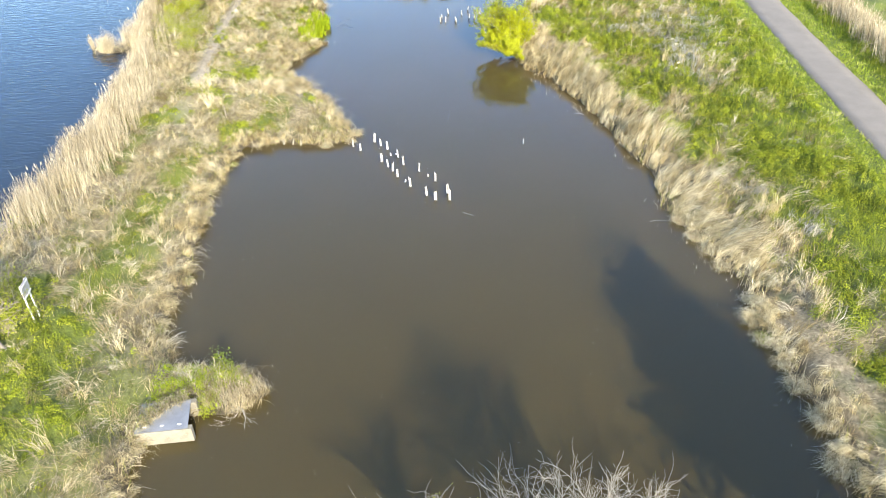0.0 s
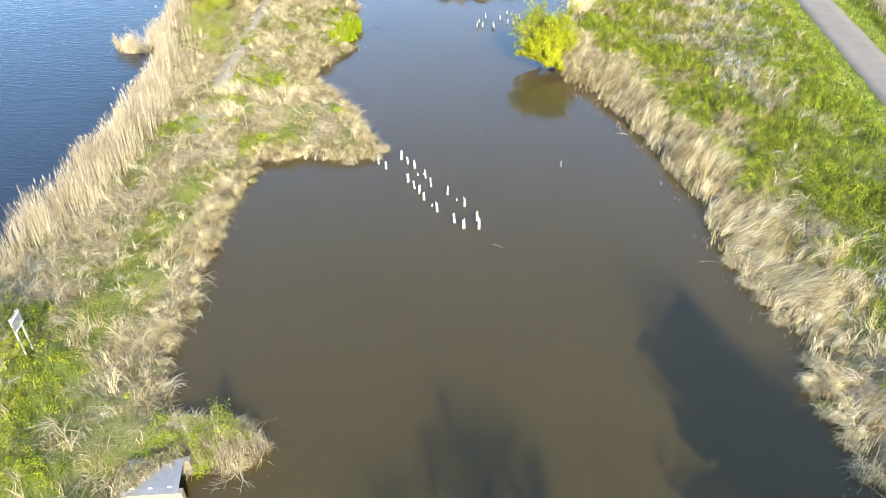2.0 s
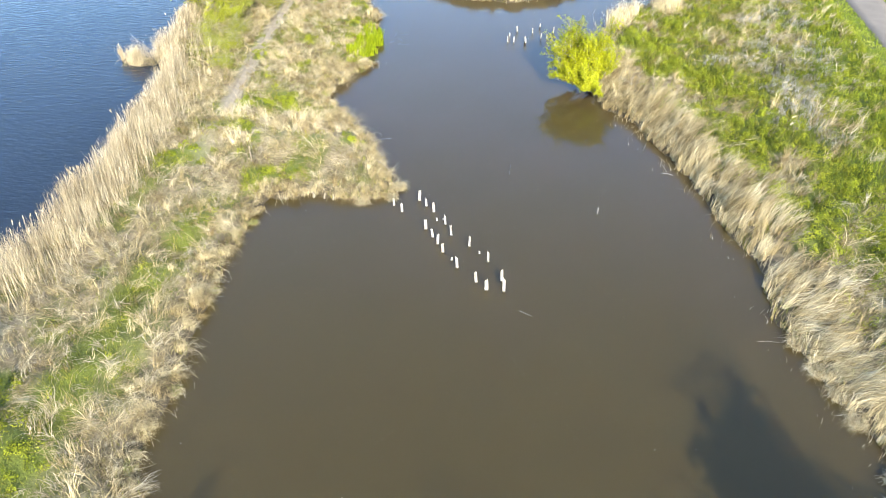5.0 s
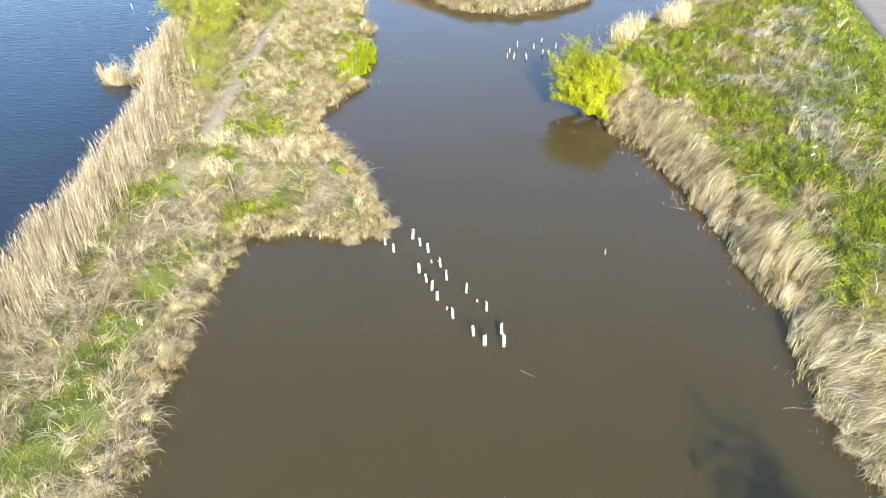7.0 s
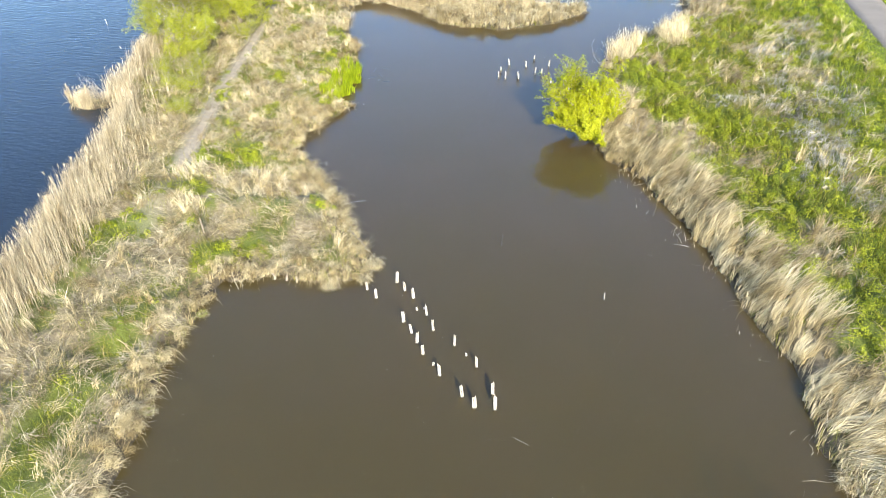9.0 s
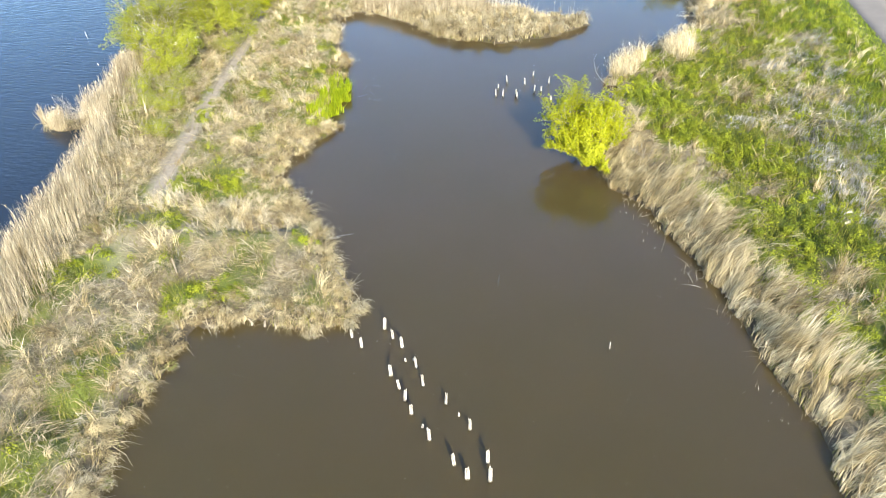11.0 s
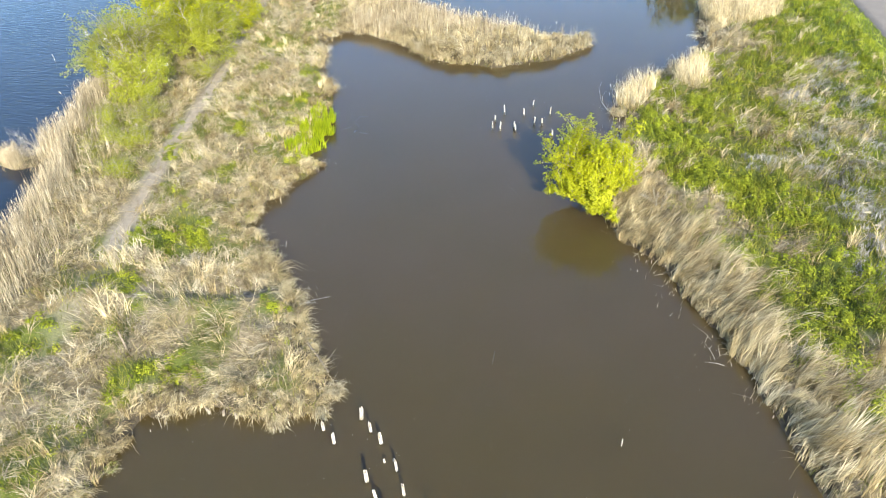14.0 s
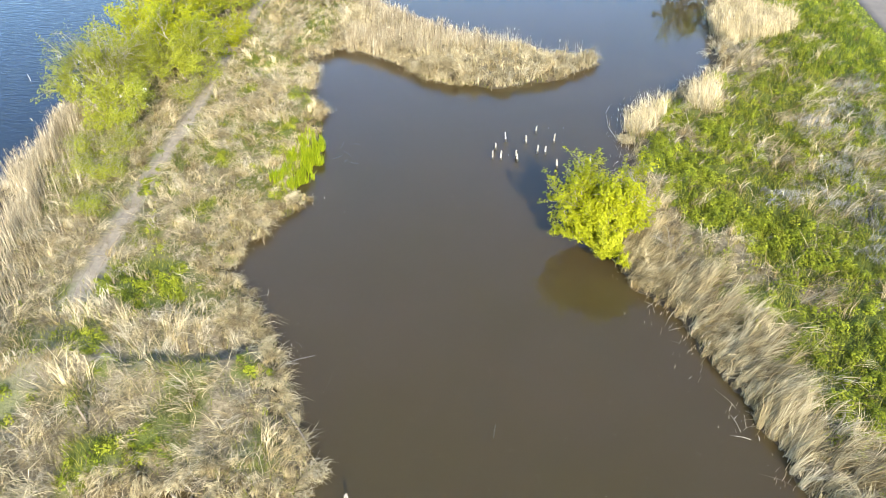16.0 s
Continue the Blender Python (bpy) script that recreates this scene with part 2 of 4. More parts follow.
def line_distance(line, x, y):
    """Distance to a line, and how far north of it."""
    far, north = np.full(np.shape(x), 1e9), np.zeros(np.shape(x))
    for (ax, ay), (bx, by) in zip(line, line[1:]):
        ex, ey = bx - ax, by - ay
        k = np.clip(((x - ax) * ex + (y - ay) * ey) / (ex * ex + ey * ey), 0, 1)
        r = np.hypot(x - ax - k * ex, y - ay - k * ey)
        north = np.where(r < far, ex * (y - ay) - ey * (x - ax), north)
        far = np.minimum(far, r)
    return far, np.sign(north) * far


def trail_distance(x, y):
    return line_distance(TRAIL, x, y)[0]


def below_scarp(x, y):
    """1 on the bare strip at the foot of the mat's edge."""
    far, north = line_distance(SCARP, x, y)
    return (far < 2) * smooth(north, -0.3, -0.1) * (1 - smooth(north, 0.45, 0.8)) * (0.4 + 0.6 * smooth(drift(x, y, 0.8, 44), 0.3, 0.55))


def land(x, y):
    """Distance from the water (positive on land) and height of the ground."""
    wob = 0.40 * (drift(x, y, 0.55, 1) - 0.5) + 0.30 * (drift(x, y, 1.6, 2) - 0.5)
    w, e, s, i = inside(WEST, x, y), inside(EAST, x, y), inside(SOUTH, x, y), inside(ISLET, x, y)
    d = np.maximum(np.maximum(w, e), np.maximum(s, i)) + wob
    h = np.where(d > 0, 0.30 * (1 - np.exp(-np.maximum(d, 0) / 0.35)), -0.5 * smooth(-d, 0, 1.2))
    rough = 0.42 * (drift(x, y, 1.3, 3) - 0.4) + 0.22 * (drift(x, y, 0.5, 4) - 0.4)
    rough = rough * np.where(y > 35.5, smooth(trail_distance(x, y), 0.35, 1.0), 1.0) + 0.12 * smooth(d, 1, 4)
    far, north = line_distance(SCARP, x, y)
    rough = rough + np.where(far < 4, 0.6 * np.exp(-far / 0.8) * (1 - smooth(north, -0.1, 0.22)), 0) * (0.5 + 0.7 * drift(x, y, 0.9, 45))
    h = h + np.where(d > 0, rough * smooth(d, 0.1, 0.9), 0)
    bank = np.where(x > 0, smooth(x, 8.5, 16.5) * 0.45, 0)
    h = h + np.where(d > 0, bank * smooth(d, 0.5, 2), 0)
    px = x - path_shift(y)
    flat = smooth(px, 15.4, 16.8) * (1 - smooth(px, 20.8, 22.0))
    h = h * (1 - flat) + 0.80 * flat
    return d, h


GX, GY, GS = -45.0, 0.0, 0.2
gx, gy = np.meshgrid(np.arange(GX, 32, GS), np.arange(GY, 92, GS), indexing="ij")
GRID_D, GRID_H = land(gx, gy)
GRID_W = inside(WEST, gx, gy)


def lookup(grid, x, y):
    u, v = (np.asarray(x) - GX) / GS, (np.asarray(y) - GY) / GS
    i, j = np.clip(u.astype(int), 0, grid.shape[0] - 2), np.clip(v.astype(int), 0, grid.shape[1] - 2)
    f, g = u - i, v - j
    return (grid[i, j] * (1 - f) + grid[i + 1, j] * f) * (1 - g) + (grid[i, j + 1] * (1 - f) + grid[i + 1, j + 1] * f) * g


def height(x, y):
    return lookup(GRID_H, x, y)


def raw_mesh(name, co, faces, mat, smooth_shade=False):
    """A mesh from an array of points and arrays of faces (each array holds faces with one number of corners)."""
    me = bpy.data.meshes.new(name)
    me.vertices.add(len(co))
    me.vertices.foreach_set("co", np.asarray(co, np.float32).ravel())
    loops = np.concatenate([f.ravel() for f in faces]).astype(np.int32)
    sizes = np.concatenate([np.full(len(f), f.shape[1]) for f in faces])
    me.loops.add(len(loops))
    me.loops.foreach_set("vertex_index", loops)
    me.polygons.add(len(sizes))
    me.polygons.foreach_set("loop_start", np.concatenate([[0], np.cumsum(sizes)[:-1]]).astype(np.int32))
    if smooth_shade:
        me.polygons.foreach_set("use_smooth", np.ones(len(sizes), bool))
    me.materials.append(mat)
    me.update(calc_edges=True)
    me.validate()
    return me


def part(name, bm, mat, parent, label=""):
    me = bpy.data.meshes.new(name)
    bm.to_mesh(me)
    bm.free()
    me.materials.append(mat)
    ob = new(name, me)
    ob.parent = parent
    return tagged(ob, label)


def mesh_part(name, me, parent, label=""):
    ob = new(name, me)
    ob.parent = parent
    return tagged(ob, label)


def spots(x, y, places):
    """1 inside rough-edged round patches (x, y, radius), 0 outside."""
    out = np.zeros(np.shape(x))
    wob = 0.8 * (drift(x, y, 0.8, 11) - 0.5)
    for cx, cy, r in places:
        out = np.maximum(out, 1 - smooth(np.hypot(x - cx, y - cy) / r + wob, 0.8, 1.1))
    return out


LEAFY_WEST = [(-16.7, 32.0, 1.1), (-15.4, 38.1, 1.5), (-14.8, 37.2, 1.2), (-12.9, 30.9, 1.0), (-11.7, 31.3, 0.7), (-14.1, 33.8, 0.5), (-15.5, 34.8, 0.6),
              (-18.1, 43.9, 0.7), (-21.9, 46.4, 0.9), (-9.9, 34.6, 0.7), (-14.0, 14.4, 1.3), (-13.4, 12.6, 1.2), (-15.3, 16.4, 1.0), (-13.7, 16.2, 0.8), (-14.6, 11.4, 1.3), (-16.3, 18.2, 1.0), (-15.5, 13.5, 1.6), (-12.3, 12.0, 0.9), (-14.7, 53.2, 0.9), (-17.7, 53.4, 0.7), (-12.5, 44.6, 0.7), (-13.7, 47.6, 0.7), (-13.9, 50.2, 0.8), (-16.0, 46.5, 0.7), (-15.2, 43.0, 0.6)]
CANES = [(12.1, 54.8, 1.3), (12.9, 53.3, 1.2), (10.5, 48.9, 1.2), (9.4, 47.2, 1.1), (12.8, 49.5, 1.5), (10.8, 46.4, 1.2), (12.1, 45.2, 1.4), (10.4, 43.4, 0.9), (11.3, 42.3, 1.1), (13.4, 57.7, 1.4), (7.6, 46.5, 0.9), (12.3, 46.0, 1.5), (11.4, 43.2, 1.2), (10.4, 40.0, 1.4), (12.6, 50.0, 1.5), (11.0, 53.5, 1.3), (13.7, 30.4, 0.7), (12.3, 23.6, 0.8), (10.9, 26.2, 0.8), (13.4, 47.8, 1.3), (11.6, 37.8, 0.8)]
LEAFY_EAST = [(10.7, 33.8, 1.0), (12.1, 33.9, 1.3), (11.9, 30.2, 1.4), (13.1, 28.1, 1.6), (14.9, 26.6, 1.8), (14.9, 23.6, 1.8), (13.6, 20.2, 1.5), (14.6, 37.7, 1.2),
              (11.9, 21.4, 1.0), (11.7, 18.3, 0.9), (12.1, 16.0, 0.9), (3.9, 48.8, 1.3), (5.6, 44.7, 1.2), (8.0, 43.6, 1.5), (6.5, 51.7, 1.4), (6.5, 36.2, 0.8),
              (9.0, 39.2, 1.5), (7.9, 35.4, 1.0), (5.6, 39.8, 0.8), (4.3, 46.6, 1.0), (9.8, 36.8, 1.2), (4.0, 55.0, 0.8), (11.9, 19.8, 0.8), (12.6, 13.6, 1.0), (9.3, 29.5, 0.8), (8.4, 32.6, 0.8), (9.9, 31.6, 1.0), (6.4, 37.7, 0.7), (5.0, 40.0, 0.9), (8.2, 36.4, 0.9), (3.8, 49.7, 1.2), (6.0, 51.7, 1.0), (7.1, 58.0, 1.3), (5.1, 45.1, 1.1), (6.8, 44.6, 1.0), (9.0, 42.1, 0.9), (4.6, 48.0, 0.9), (4.3, 53.2, 0.9), (3.4, 51.4, 0.7)]


DRY_EAST = [(2.7, 42.0, 1.4), (5.0, 43.3, 1.1), (3.6, 43.6, 1.2), (5.7, 41.6, 0.9), (7.7, 40.4, 0.9)]


def greenness(x, y):
    """Share of living green among the dry stems."""
    west = 0.18 + 0.5 * smooth(drift(x, y, 1.5, 12) + 0.35 * drift(x, y, 5, 13), 0.60, 0.95)
    stripe = np.exp(-(((x + 14.1 + 0.03 * (y - 21)) / 1.3) ** 2)) * smooth(y, 12, 16) * (1 - smooth(y, 27, 31))
    south = 1 - smooth(y + 0.5 * (x + 13), 15.0, 20.0)
    west = np.maximum(west, np.maximum(0.95 * stripe, 0.62 * south * (x < -9.9)))
    upper = smooth(y, 40, 46) * (x > -19.5) * (x < -12)
    west = np.maximum(west, 0.85 * spots(x, y, [(-13.6, 50.6, 1.3), (-14.2, 48.6, 1.0), (-12.6, 44.7, 0.6), (-13.5, 52.3, 0.8), (-16.6, 40.6, 0.9), (-17.2, 44.0, 0.8), (-16.0, 46.6, 0.9), (-15.0, 49.8, 0.9), (-17.3, 50.6, 0.8), (-15.4, 42.6, 0.8)]))
    west = np.maximum(west, 0.8 * upper * smooth(drift(x, y, 1.4, 14), 0.35, 0.65))
    west = np.maximum(west, 0.5 * (x < -18.5) * smooth(y, 38, 42))
    px = x - path_shift(y)
    east = np.clip(0.05 + 0.82 * smooth(lookup(GRID_D, x, y), 1.0, 4.2) + 0.95 * (drift(x, y, 1.4, 15) - 0.5), 0.03, 0.95)
    east = np.maximum(east, 0.95 * smooth(px + 1.2 * (drift(x, y, 2.0, 16) - 0.5), 12.0, 14.0))
    east = east * (1 - 0.85 * spots(x, y, DRY_EAST))
    return np.where(x < 2, np.where((y > 56) & (x > -15), 0.06, west), east)


# ---- ground, water, path ----
def ground_material():
    m, nt, p = material("ground")
    soil = ramp(nt, noise_at(nt, 7.0, 8, 0.75), [(0.32, (0.07, 0.054, 0.03)), (0.5, (0.20, 0.162, 0.10)), (0.68, (0.37, 0.31, 0.20))])
    moss = ramp(nt, noise_at(nt, 9.0, 4), [(0.3, (0.05, 0.065, 0.015)), (0.7, (0.12, 0.14, 0.03))])
    base = mixed(nt, ramp(nt, noise_at(nt, 0.5, 3), [(0.5, (0, 0, 0)), (0.75, (1, 1, 1))]), soil, moss)
    attr = nt.nodes.new("ShaderNodeAttribute")
    attr.attribute_name = "trodden"
    earth = ramp(nt, noise_at(nt, 5.0, 6), [(0.3, (0.22, 0.19, 0.14)), (0.7, (0.37, 0.325, 0.255))])
    lawn = nt.nodes.new("ShaderNodeAttribute")
    lawn.attribute_name = "lawn"
    # green ground under the grass, darkened to paint in shade between blades
    turf = ramp(nt, noise_at(nt, 18.0, 5), [(0.3, (0.055, 0.075, 0.010)), (0.7, (0.15, 0.175, 0.025))])
    base = mixed(nt, lawn.outputs["Fac"], base, turf)
    wet = nt.nodes.new("ShaderNodeAttribute")
    wet.attribute_name = "waterlogged"
    mud = ramp(nt, noise_at(nt, 8.0, 5), [(0.3, (0.035, 0.027, 0.015)), (0.7, (0.085, 0.066, 0.038))])
    base = mixed(nt, wet.outputs["Fac"], base, mud)
    nt.links.new(mixed(nt, attr.outputs["Fac"], base, earth), p.inputs["Base Color"])
    p.inputs["Roughness"].default_value = 0.95
    bn = node(nt, "ShaderNodeBump", [("Height", noise_at(nt, 14.0, 6))], Strength=0.7, Distance=0.05)
    nt.links.new(bn.outputs[0], p.inputs["Normal"])
    return m


xs, ys = axis(-34, 28, 0.28, 900), axis(6, 80, 0.28, 900)
tx, ty = np.meshgrid(xs, ys, indexing="ij")
td, th = land(tx, ty)
near_trail = trail_distance(tx, ty) + 0.25 * (drift(tx, ty, 0.7, 6) - 0.5)
trodden = (1 - smooth(near_trail, 0.3, 0.7)) * np.where(ty < 36, 0.3, 0.8)
trodden = np.maximum(trodden, 0.35 * below_scarp(tx, ty))
n0, n1 = tx.shape
idx = np.arange(n0 * n1).reshape(n0, n1)
quads = np.stack([idx[:-1, :-1], idx[1:, :-1], idx[1:, 1:], idx[:-1, 1:]], -1).reshape(-1, 4)
me = raw_mesh("ground", np.stack([tx, ty, th], -1).reshape(-1, 3), [quads], ground_material(), True)
at = me.attributes.new("trodden", "FLOAT", "POINT")
at.data.foreach_set("value", trodden.astype(np.float32).ravel())
px = tx - path_shift(ty)
turf = np.maximum(smooth(px, 14.5, 15.8) * (1 - smooth(px, 21.6, 22.4)), np.maximum(smooth(greenness(tx, ty), 0.35, 0.8), spots(tx, ty, LEAFY_WEST + LEAFY_EAST))) * smooth(td, 0.5, 1.0)
turf = turf + (0.3 + 0.5 * drift(tx, ty, 2.5, 42) - turf) * (1 - smooth(ty, 6.0, 9.0)) * (px < 15)
at = me.attributes.new("lawn", "FLOAT", "POINT")
at.data.foreach_set("value", turf.astype(np.float32).ravel())
at = me.attributes.new("waterlogged", "FLOAT", "POINT")
at.data.foreach_set("value", (1 - smooth(td, 0.25, 0.8)).astype(np.float32).ravel())
tagged(new("ground", me), "uneven banks of soil, moss and straw litter with a trodden trail", "ground", kind="structure")

SPLIT = [(-17.5, -900.0), (-15.0, 4.0), (-15.6, 20.0), (-16.5, 34.0), (-19.0, 48.0), (-22.0, 64.0), (-25.0, 110.0), (-42.0, 179.0), (-60.0, 1500.0)]


def water_sheet(name, side, mat, label):
    bm = bmesh.new()
    inner = [bm.verts.new((x, y, 0.0)) for x, y in SPLIT]
    outer = [bm.verts.new((side * 1500.0, y, 0.0)) for x, y in SPLIT]
    for a, b, c, d in zip(inner, inner[1:], outer[1:], outer):
        bm.faces.new((a, d, c, b) if side > 0 else (a, b, c, d))
    me = bpy.data.meshes.new(name)
    bm.to_mesh(me)
    bm.free()
    me.materials.append(mat)
    tagged(new(name, me), label, "water", kind="structure")


water_sheet("pond_water", 1, POND, "still brown turbid pond water reflecting the sky")
water_sheet("lake_water", -1, LAKE, "dark blue lake water with small wind ripples")


def trodden_trail():
    """A worn strip of bare grey earth, narrow, with frayed edges and a blunt southern end."""
    pts = np.array(TRAIL[4:])
    run = np.concatenate([[0], np.cumsum(np.hypot(*np.diff(pts, axis=0).T))])
    u = np.arange(0, run[-1], 0.12)
    cx, cy = np.interp(u, run, pts[:, 0]), np.interp(u, run, pts[:, 1])
    soft = np.ones(13) / 13
    cx[6:-6], cy[6:-6] = np.convolve(cx, soft, "valid"), np.convolve(cy, soft, "valid")
    nx, ny = np.gradient(cy), -np.gradient(cx)
    size = np.hypot(nx, ny)
    half = (0.28 + 0.10 * (drift(u, 0 * u, 2.5, 46) - 0.5)) * (0.25 + 0.75 * smooth(u, 0.0, 1.2))
    rows = []
    for f in (-1.0, -0.9, -0.4, 0.0, 0.4, 0.9, 1.0):
        fray = 0.20 * (drift(u, 0 * u + 3 * np.sign(f), 0.45, 47) - 0.5) * (abs(f) > 0.5)
        r = f * half + np.sign(f) * fray * half * 1.6
        x, y = cx + r * nx / size, cy + r * ny / size
        z = height(x, y) + 0.03 - 0.02 * (1 - f * f) - 0.06 * (abs(f) == 1.0) + 0.012 * (drift(x, y, 0.3, 48) - 0.5)
        rows.append(np.stack([x, y, z], -1))
    co = np.stack(rows, 0)
    n, k = co.shape[:2]
    i = np.arange(n * k).reshape(n, k)
    f = np.stack([i[:-1, :-1], i[:-1, 1:], i[1:, 1:], i[1:, :-1]], -1).reshape(-1, 4)
    tagged(new("trail", raw_mesh("trail", co.reshape(-1, 3), [f], TRODDEN, True)), "narrow trodden trail of dry grey earth through the grass", "trail", kind="structure")


trodden_trail()


def asphalt_path():
    yy = np.arange(-40, 200, 0.5)
    rows = []
    for f in (0.0, 0.004, 0.25, 0.5, 0.75, 0.996, 1.0):
        edge = (drift(yy, yy * 0 + f * 3, 0.9, 8) - 0.5) * 0.14 if f in (0.0, 0.004, 0.996, 1.0) else 0 * yy
        x = PATH_LEFT + (PATH_RIGHT - PATH_LEFT) * f + path_shift(yy) + edge
        z = 0.80 + 0.03 + 0.025 * math.sin(math.pi * f) - (0.06 if f in (0.0, 1.0) else 0)
        rows.append(np.stack([x, yy, 0 * yy + z], -1))
    co = np.stack(rows, 0)
    n, k = co.shape[:2]
    i = np.arange(n * k).reshape(n, k)
    f = np.stack([i[:-1, :-1], i[1:, :-1], i[1:, 1:], i[:-1, 1:]], -1).reshape(-1, 4)
    tagged(new("asphalt_path", raw_mesh("asphalt_path", co.reshape(-1, 3), [f], ASPHALT, True)), "light grey worn asphalt path between grass verges", "path", kind="structure")


asphalt_path()


# ---- plants as many small blades and leaves ----
def blade_mesh(name, x, y, z, length, width, az, lean, bend, mat, keep_up=True, curved=False, swirl=0.0, tone=None):
    """Thin bent blades: base, knee (two if curved), tip. lean and bend: angles from upright at the foot and at the end."""
    n = len(x)
    turn = rng.normal(0, swirl, n) if swirl else 0 * az
    tw = az + math.pi / 2 + rng.normal(0, 0.45, n)
    width = width * np.clip(0.80 + 0.018 * (y - 15.0), 0.75, 1.8)      # single stems near, thicker wisps far off
    side = np.stack([np.cos(tw), np.sin(tw), rng.normal(0, 0.25, n)], -1) * (width / 2)[:, None]
    up = np.array([0, 0, 1.0])
    joints = 3 if curved else 2
    step = (length / joints)[:, None]
    points = [np.stack([x, y, z], -1)]
    for i in range(joints):
        angle = lean + (bend - lean) * i / (joints - 1)
        a = np.stack([np.cos(az + i * turn), np.sin(az + i * turn), 0 * az], -1)
        p = points[-1] + step * (np.sin(angle)[:, None] * a + np.cos(angle)[:, None] * up)
        if keep_up:
            p[:, 2] = np.maximum(p[:, 2], height(p[:, 0], p[:, 1]) + 0.02 + 0.05 * rng.random(n))
        points.append(p)
    rows = [q for p, k in zip(points[:-1], (1.0, 0.9, 0.65)) for q in (p - side * k, p + side * k)] + [points[-1]]
    size = len(rows)
    co = np.stack(rows, 1).reshape(-1, 3)
    i = size * np.arange(n)[:, None]
    quads = [i + np.array([[2 * j, 2 * j + 1, 2 * j + 3, 2 * j + 2]]) for j in range(joints - 1)]
    me = raw_mesh(name, co, quads + [i + np.array([[size - 3, size - 2, size - 1]])], mat)
    return toned(me, rng.random(n) if tone is None else tone, size)


def toned(me, tone, each):
    """Give every blade or leaf (of that many points) its own tone, from 0, dark, to 1, pale."""
    at = me.attributes.new("tone", "FLOAT", "POINT")
    at.data.foreach_set("value", np.repeat(np.asarray(tone, np.float32), each))
    return me


def tuft_tone(k, own=0.45):
    """Blades of one tuft are alike: a tone for each blade, k the number of its tuft."""
    return np.clip((1 - own) * rng.random(k.max() + 1 if len(k) else 1)[k] * 1.15 + own * rng.random(len(k)) * 1.15 - 0.075, 0, 1)


def leaf_mesh(name, p, size, mat, flat=0.8, long=1.7, outward=None, tone=None):
    """Leaves: a pointed four-cornered blade each, tilted at random."""
    n = len(p)
    nrm = rng.normal(0, 1, (n, 3)) * np.array([1, 1, 0.6]) + np.array([0, 0, flat * 1.6])
    if outward is not None:
        nrm = nrm * 0.55 + outward
    nrm /= np.linalg.norm(nrm, axis=1)[:, None]
    t = rng.normal(0, 1, (n, 3))
    t -= nrm * (t * nrm).sum(1)[:, None]
    t /= np.linalg.norm(t, axis=1)[:, None]
    b = np.cross(nrm, t)
    s = size[:, None]
    co = np.stack([p - t * s * long / 2, p + b * s / 2 + nrm * s * 0.12, p + t * s * long / 2, p - b * s / 2 + nrm * s * 0.12], 1).reshape(-1, 3)
    return toned(raw_mesh(name, co, [4 * np.arange(n)[:, None] + np.array([[0, 1, 2, 3]])], mat), rng.random(n) if tone is None else tone, 4)


def scatter(count, box, chance):
    """Random places in a box (x0, x1, y0, y1), kept with the chance that chance(x, y, d) gives."""
    x, y = rng.uniform(box[0], box[1], count), rng.uniform(box[2], box[3], count)
    d = lookup(GRID_D, x, y)
    ok = (rng.random(count) < chance(x, y, d)) & (d > -0.1)
    return x[ok], y[ok], d[ok]


def seen(x, y):
    """The stretch of the plan that is worth planting densely, thinning out with distance."""
    wide = (x > -0.60 * y - 9) & (x < 0.60 * y + 8.5)
    return wide * np.where(y > 50, 1 - 0.55 * smooth(y, 50, 75), 1.0)


def downhill(x, y):
    """Direction towards the nearest water."""
    e = 0.4
    return np.arctan2(lookup(GRID_D, x, y - e) - lookup(GRID_D, x, y + e), lookup(GRID_D, x - e, y) - lookup(GRID_D, x + e, y))


def stuff(name, me, label, category):
    return tagged(new(name, me), label, category, kind="stuff")


# ---- dry and green grass ----
def by_sign(x, y):
    """Low growth in front of the sign."""
    return 1 - 0.75 * (1 - smooth(np.hypot(x + 15.0, y - 16.5), 0.6, 1.1))


def dry_chance(x, y, d):
    px = x - path_shift(y)
    off = (px > 15.9) & (px < 21.2)
    walked = (y > 36.2) & (trail_distance(x, y) < 0.58 + 0.3 * (drift(x, y, 0.7, 6) - 0.5))
    leafy = spots(x, y, LEAFY_WEST + LEAFY_EAST)
    shore = (x > 3.5) & (y < 43) & (d < 1.5)
    return seen(x, y) * np.where(x > 2, 1 - 0.96 * greenness(x, y), 1 - 0.85 * greenness(x, y)) * np.where(shore, 0.25, 1.0) * by_sign(x, y) * (1 - 0.85 * leafy) * (~off) * np.where(walked, 0.03, 1.0) * np.where((y <= 36.2) & (trail_distance(x, y) < 0.5), 0.45, 1.0) * (1 - 0.96 * below_scarp(x, y)) * (d > 0.0)


def clumped(x, y, d, each, radius):
    """Every place becomes a tuft: its blades' places, and which tuft each belongs to."""
    k = np.repeat(np.arange(len(x)), each)
    n = len(k)
    r, a = radius * np.sqrt(rng.random(n)), rng.uniform(0, 6.283, n)
    return k, x[k] + r * np.cos(a), y[k] + r * np.sin(a), d[k]


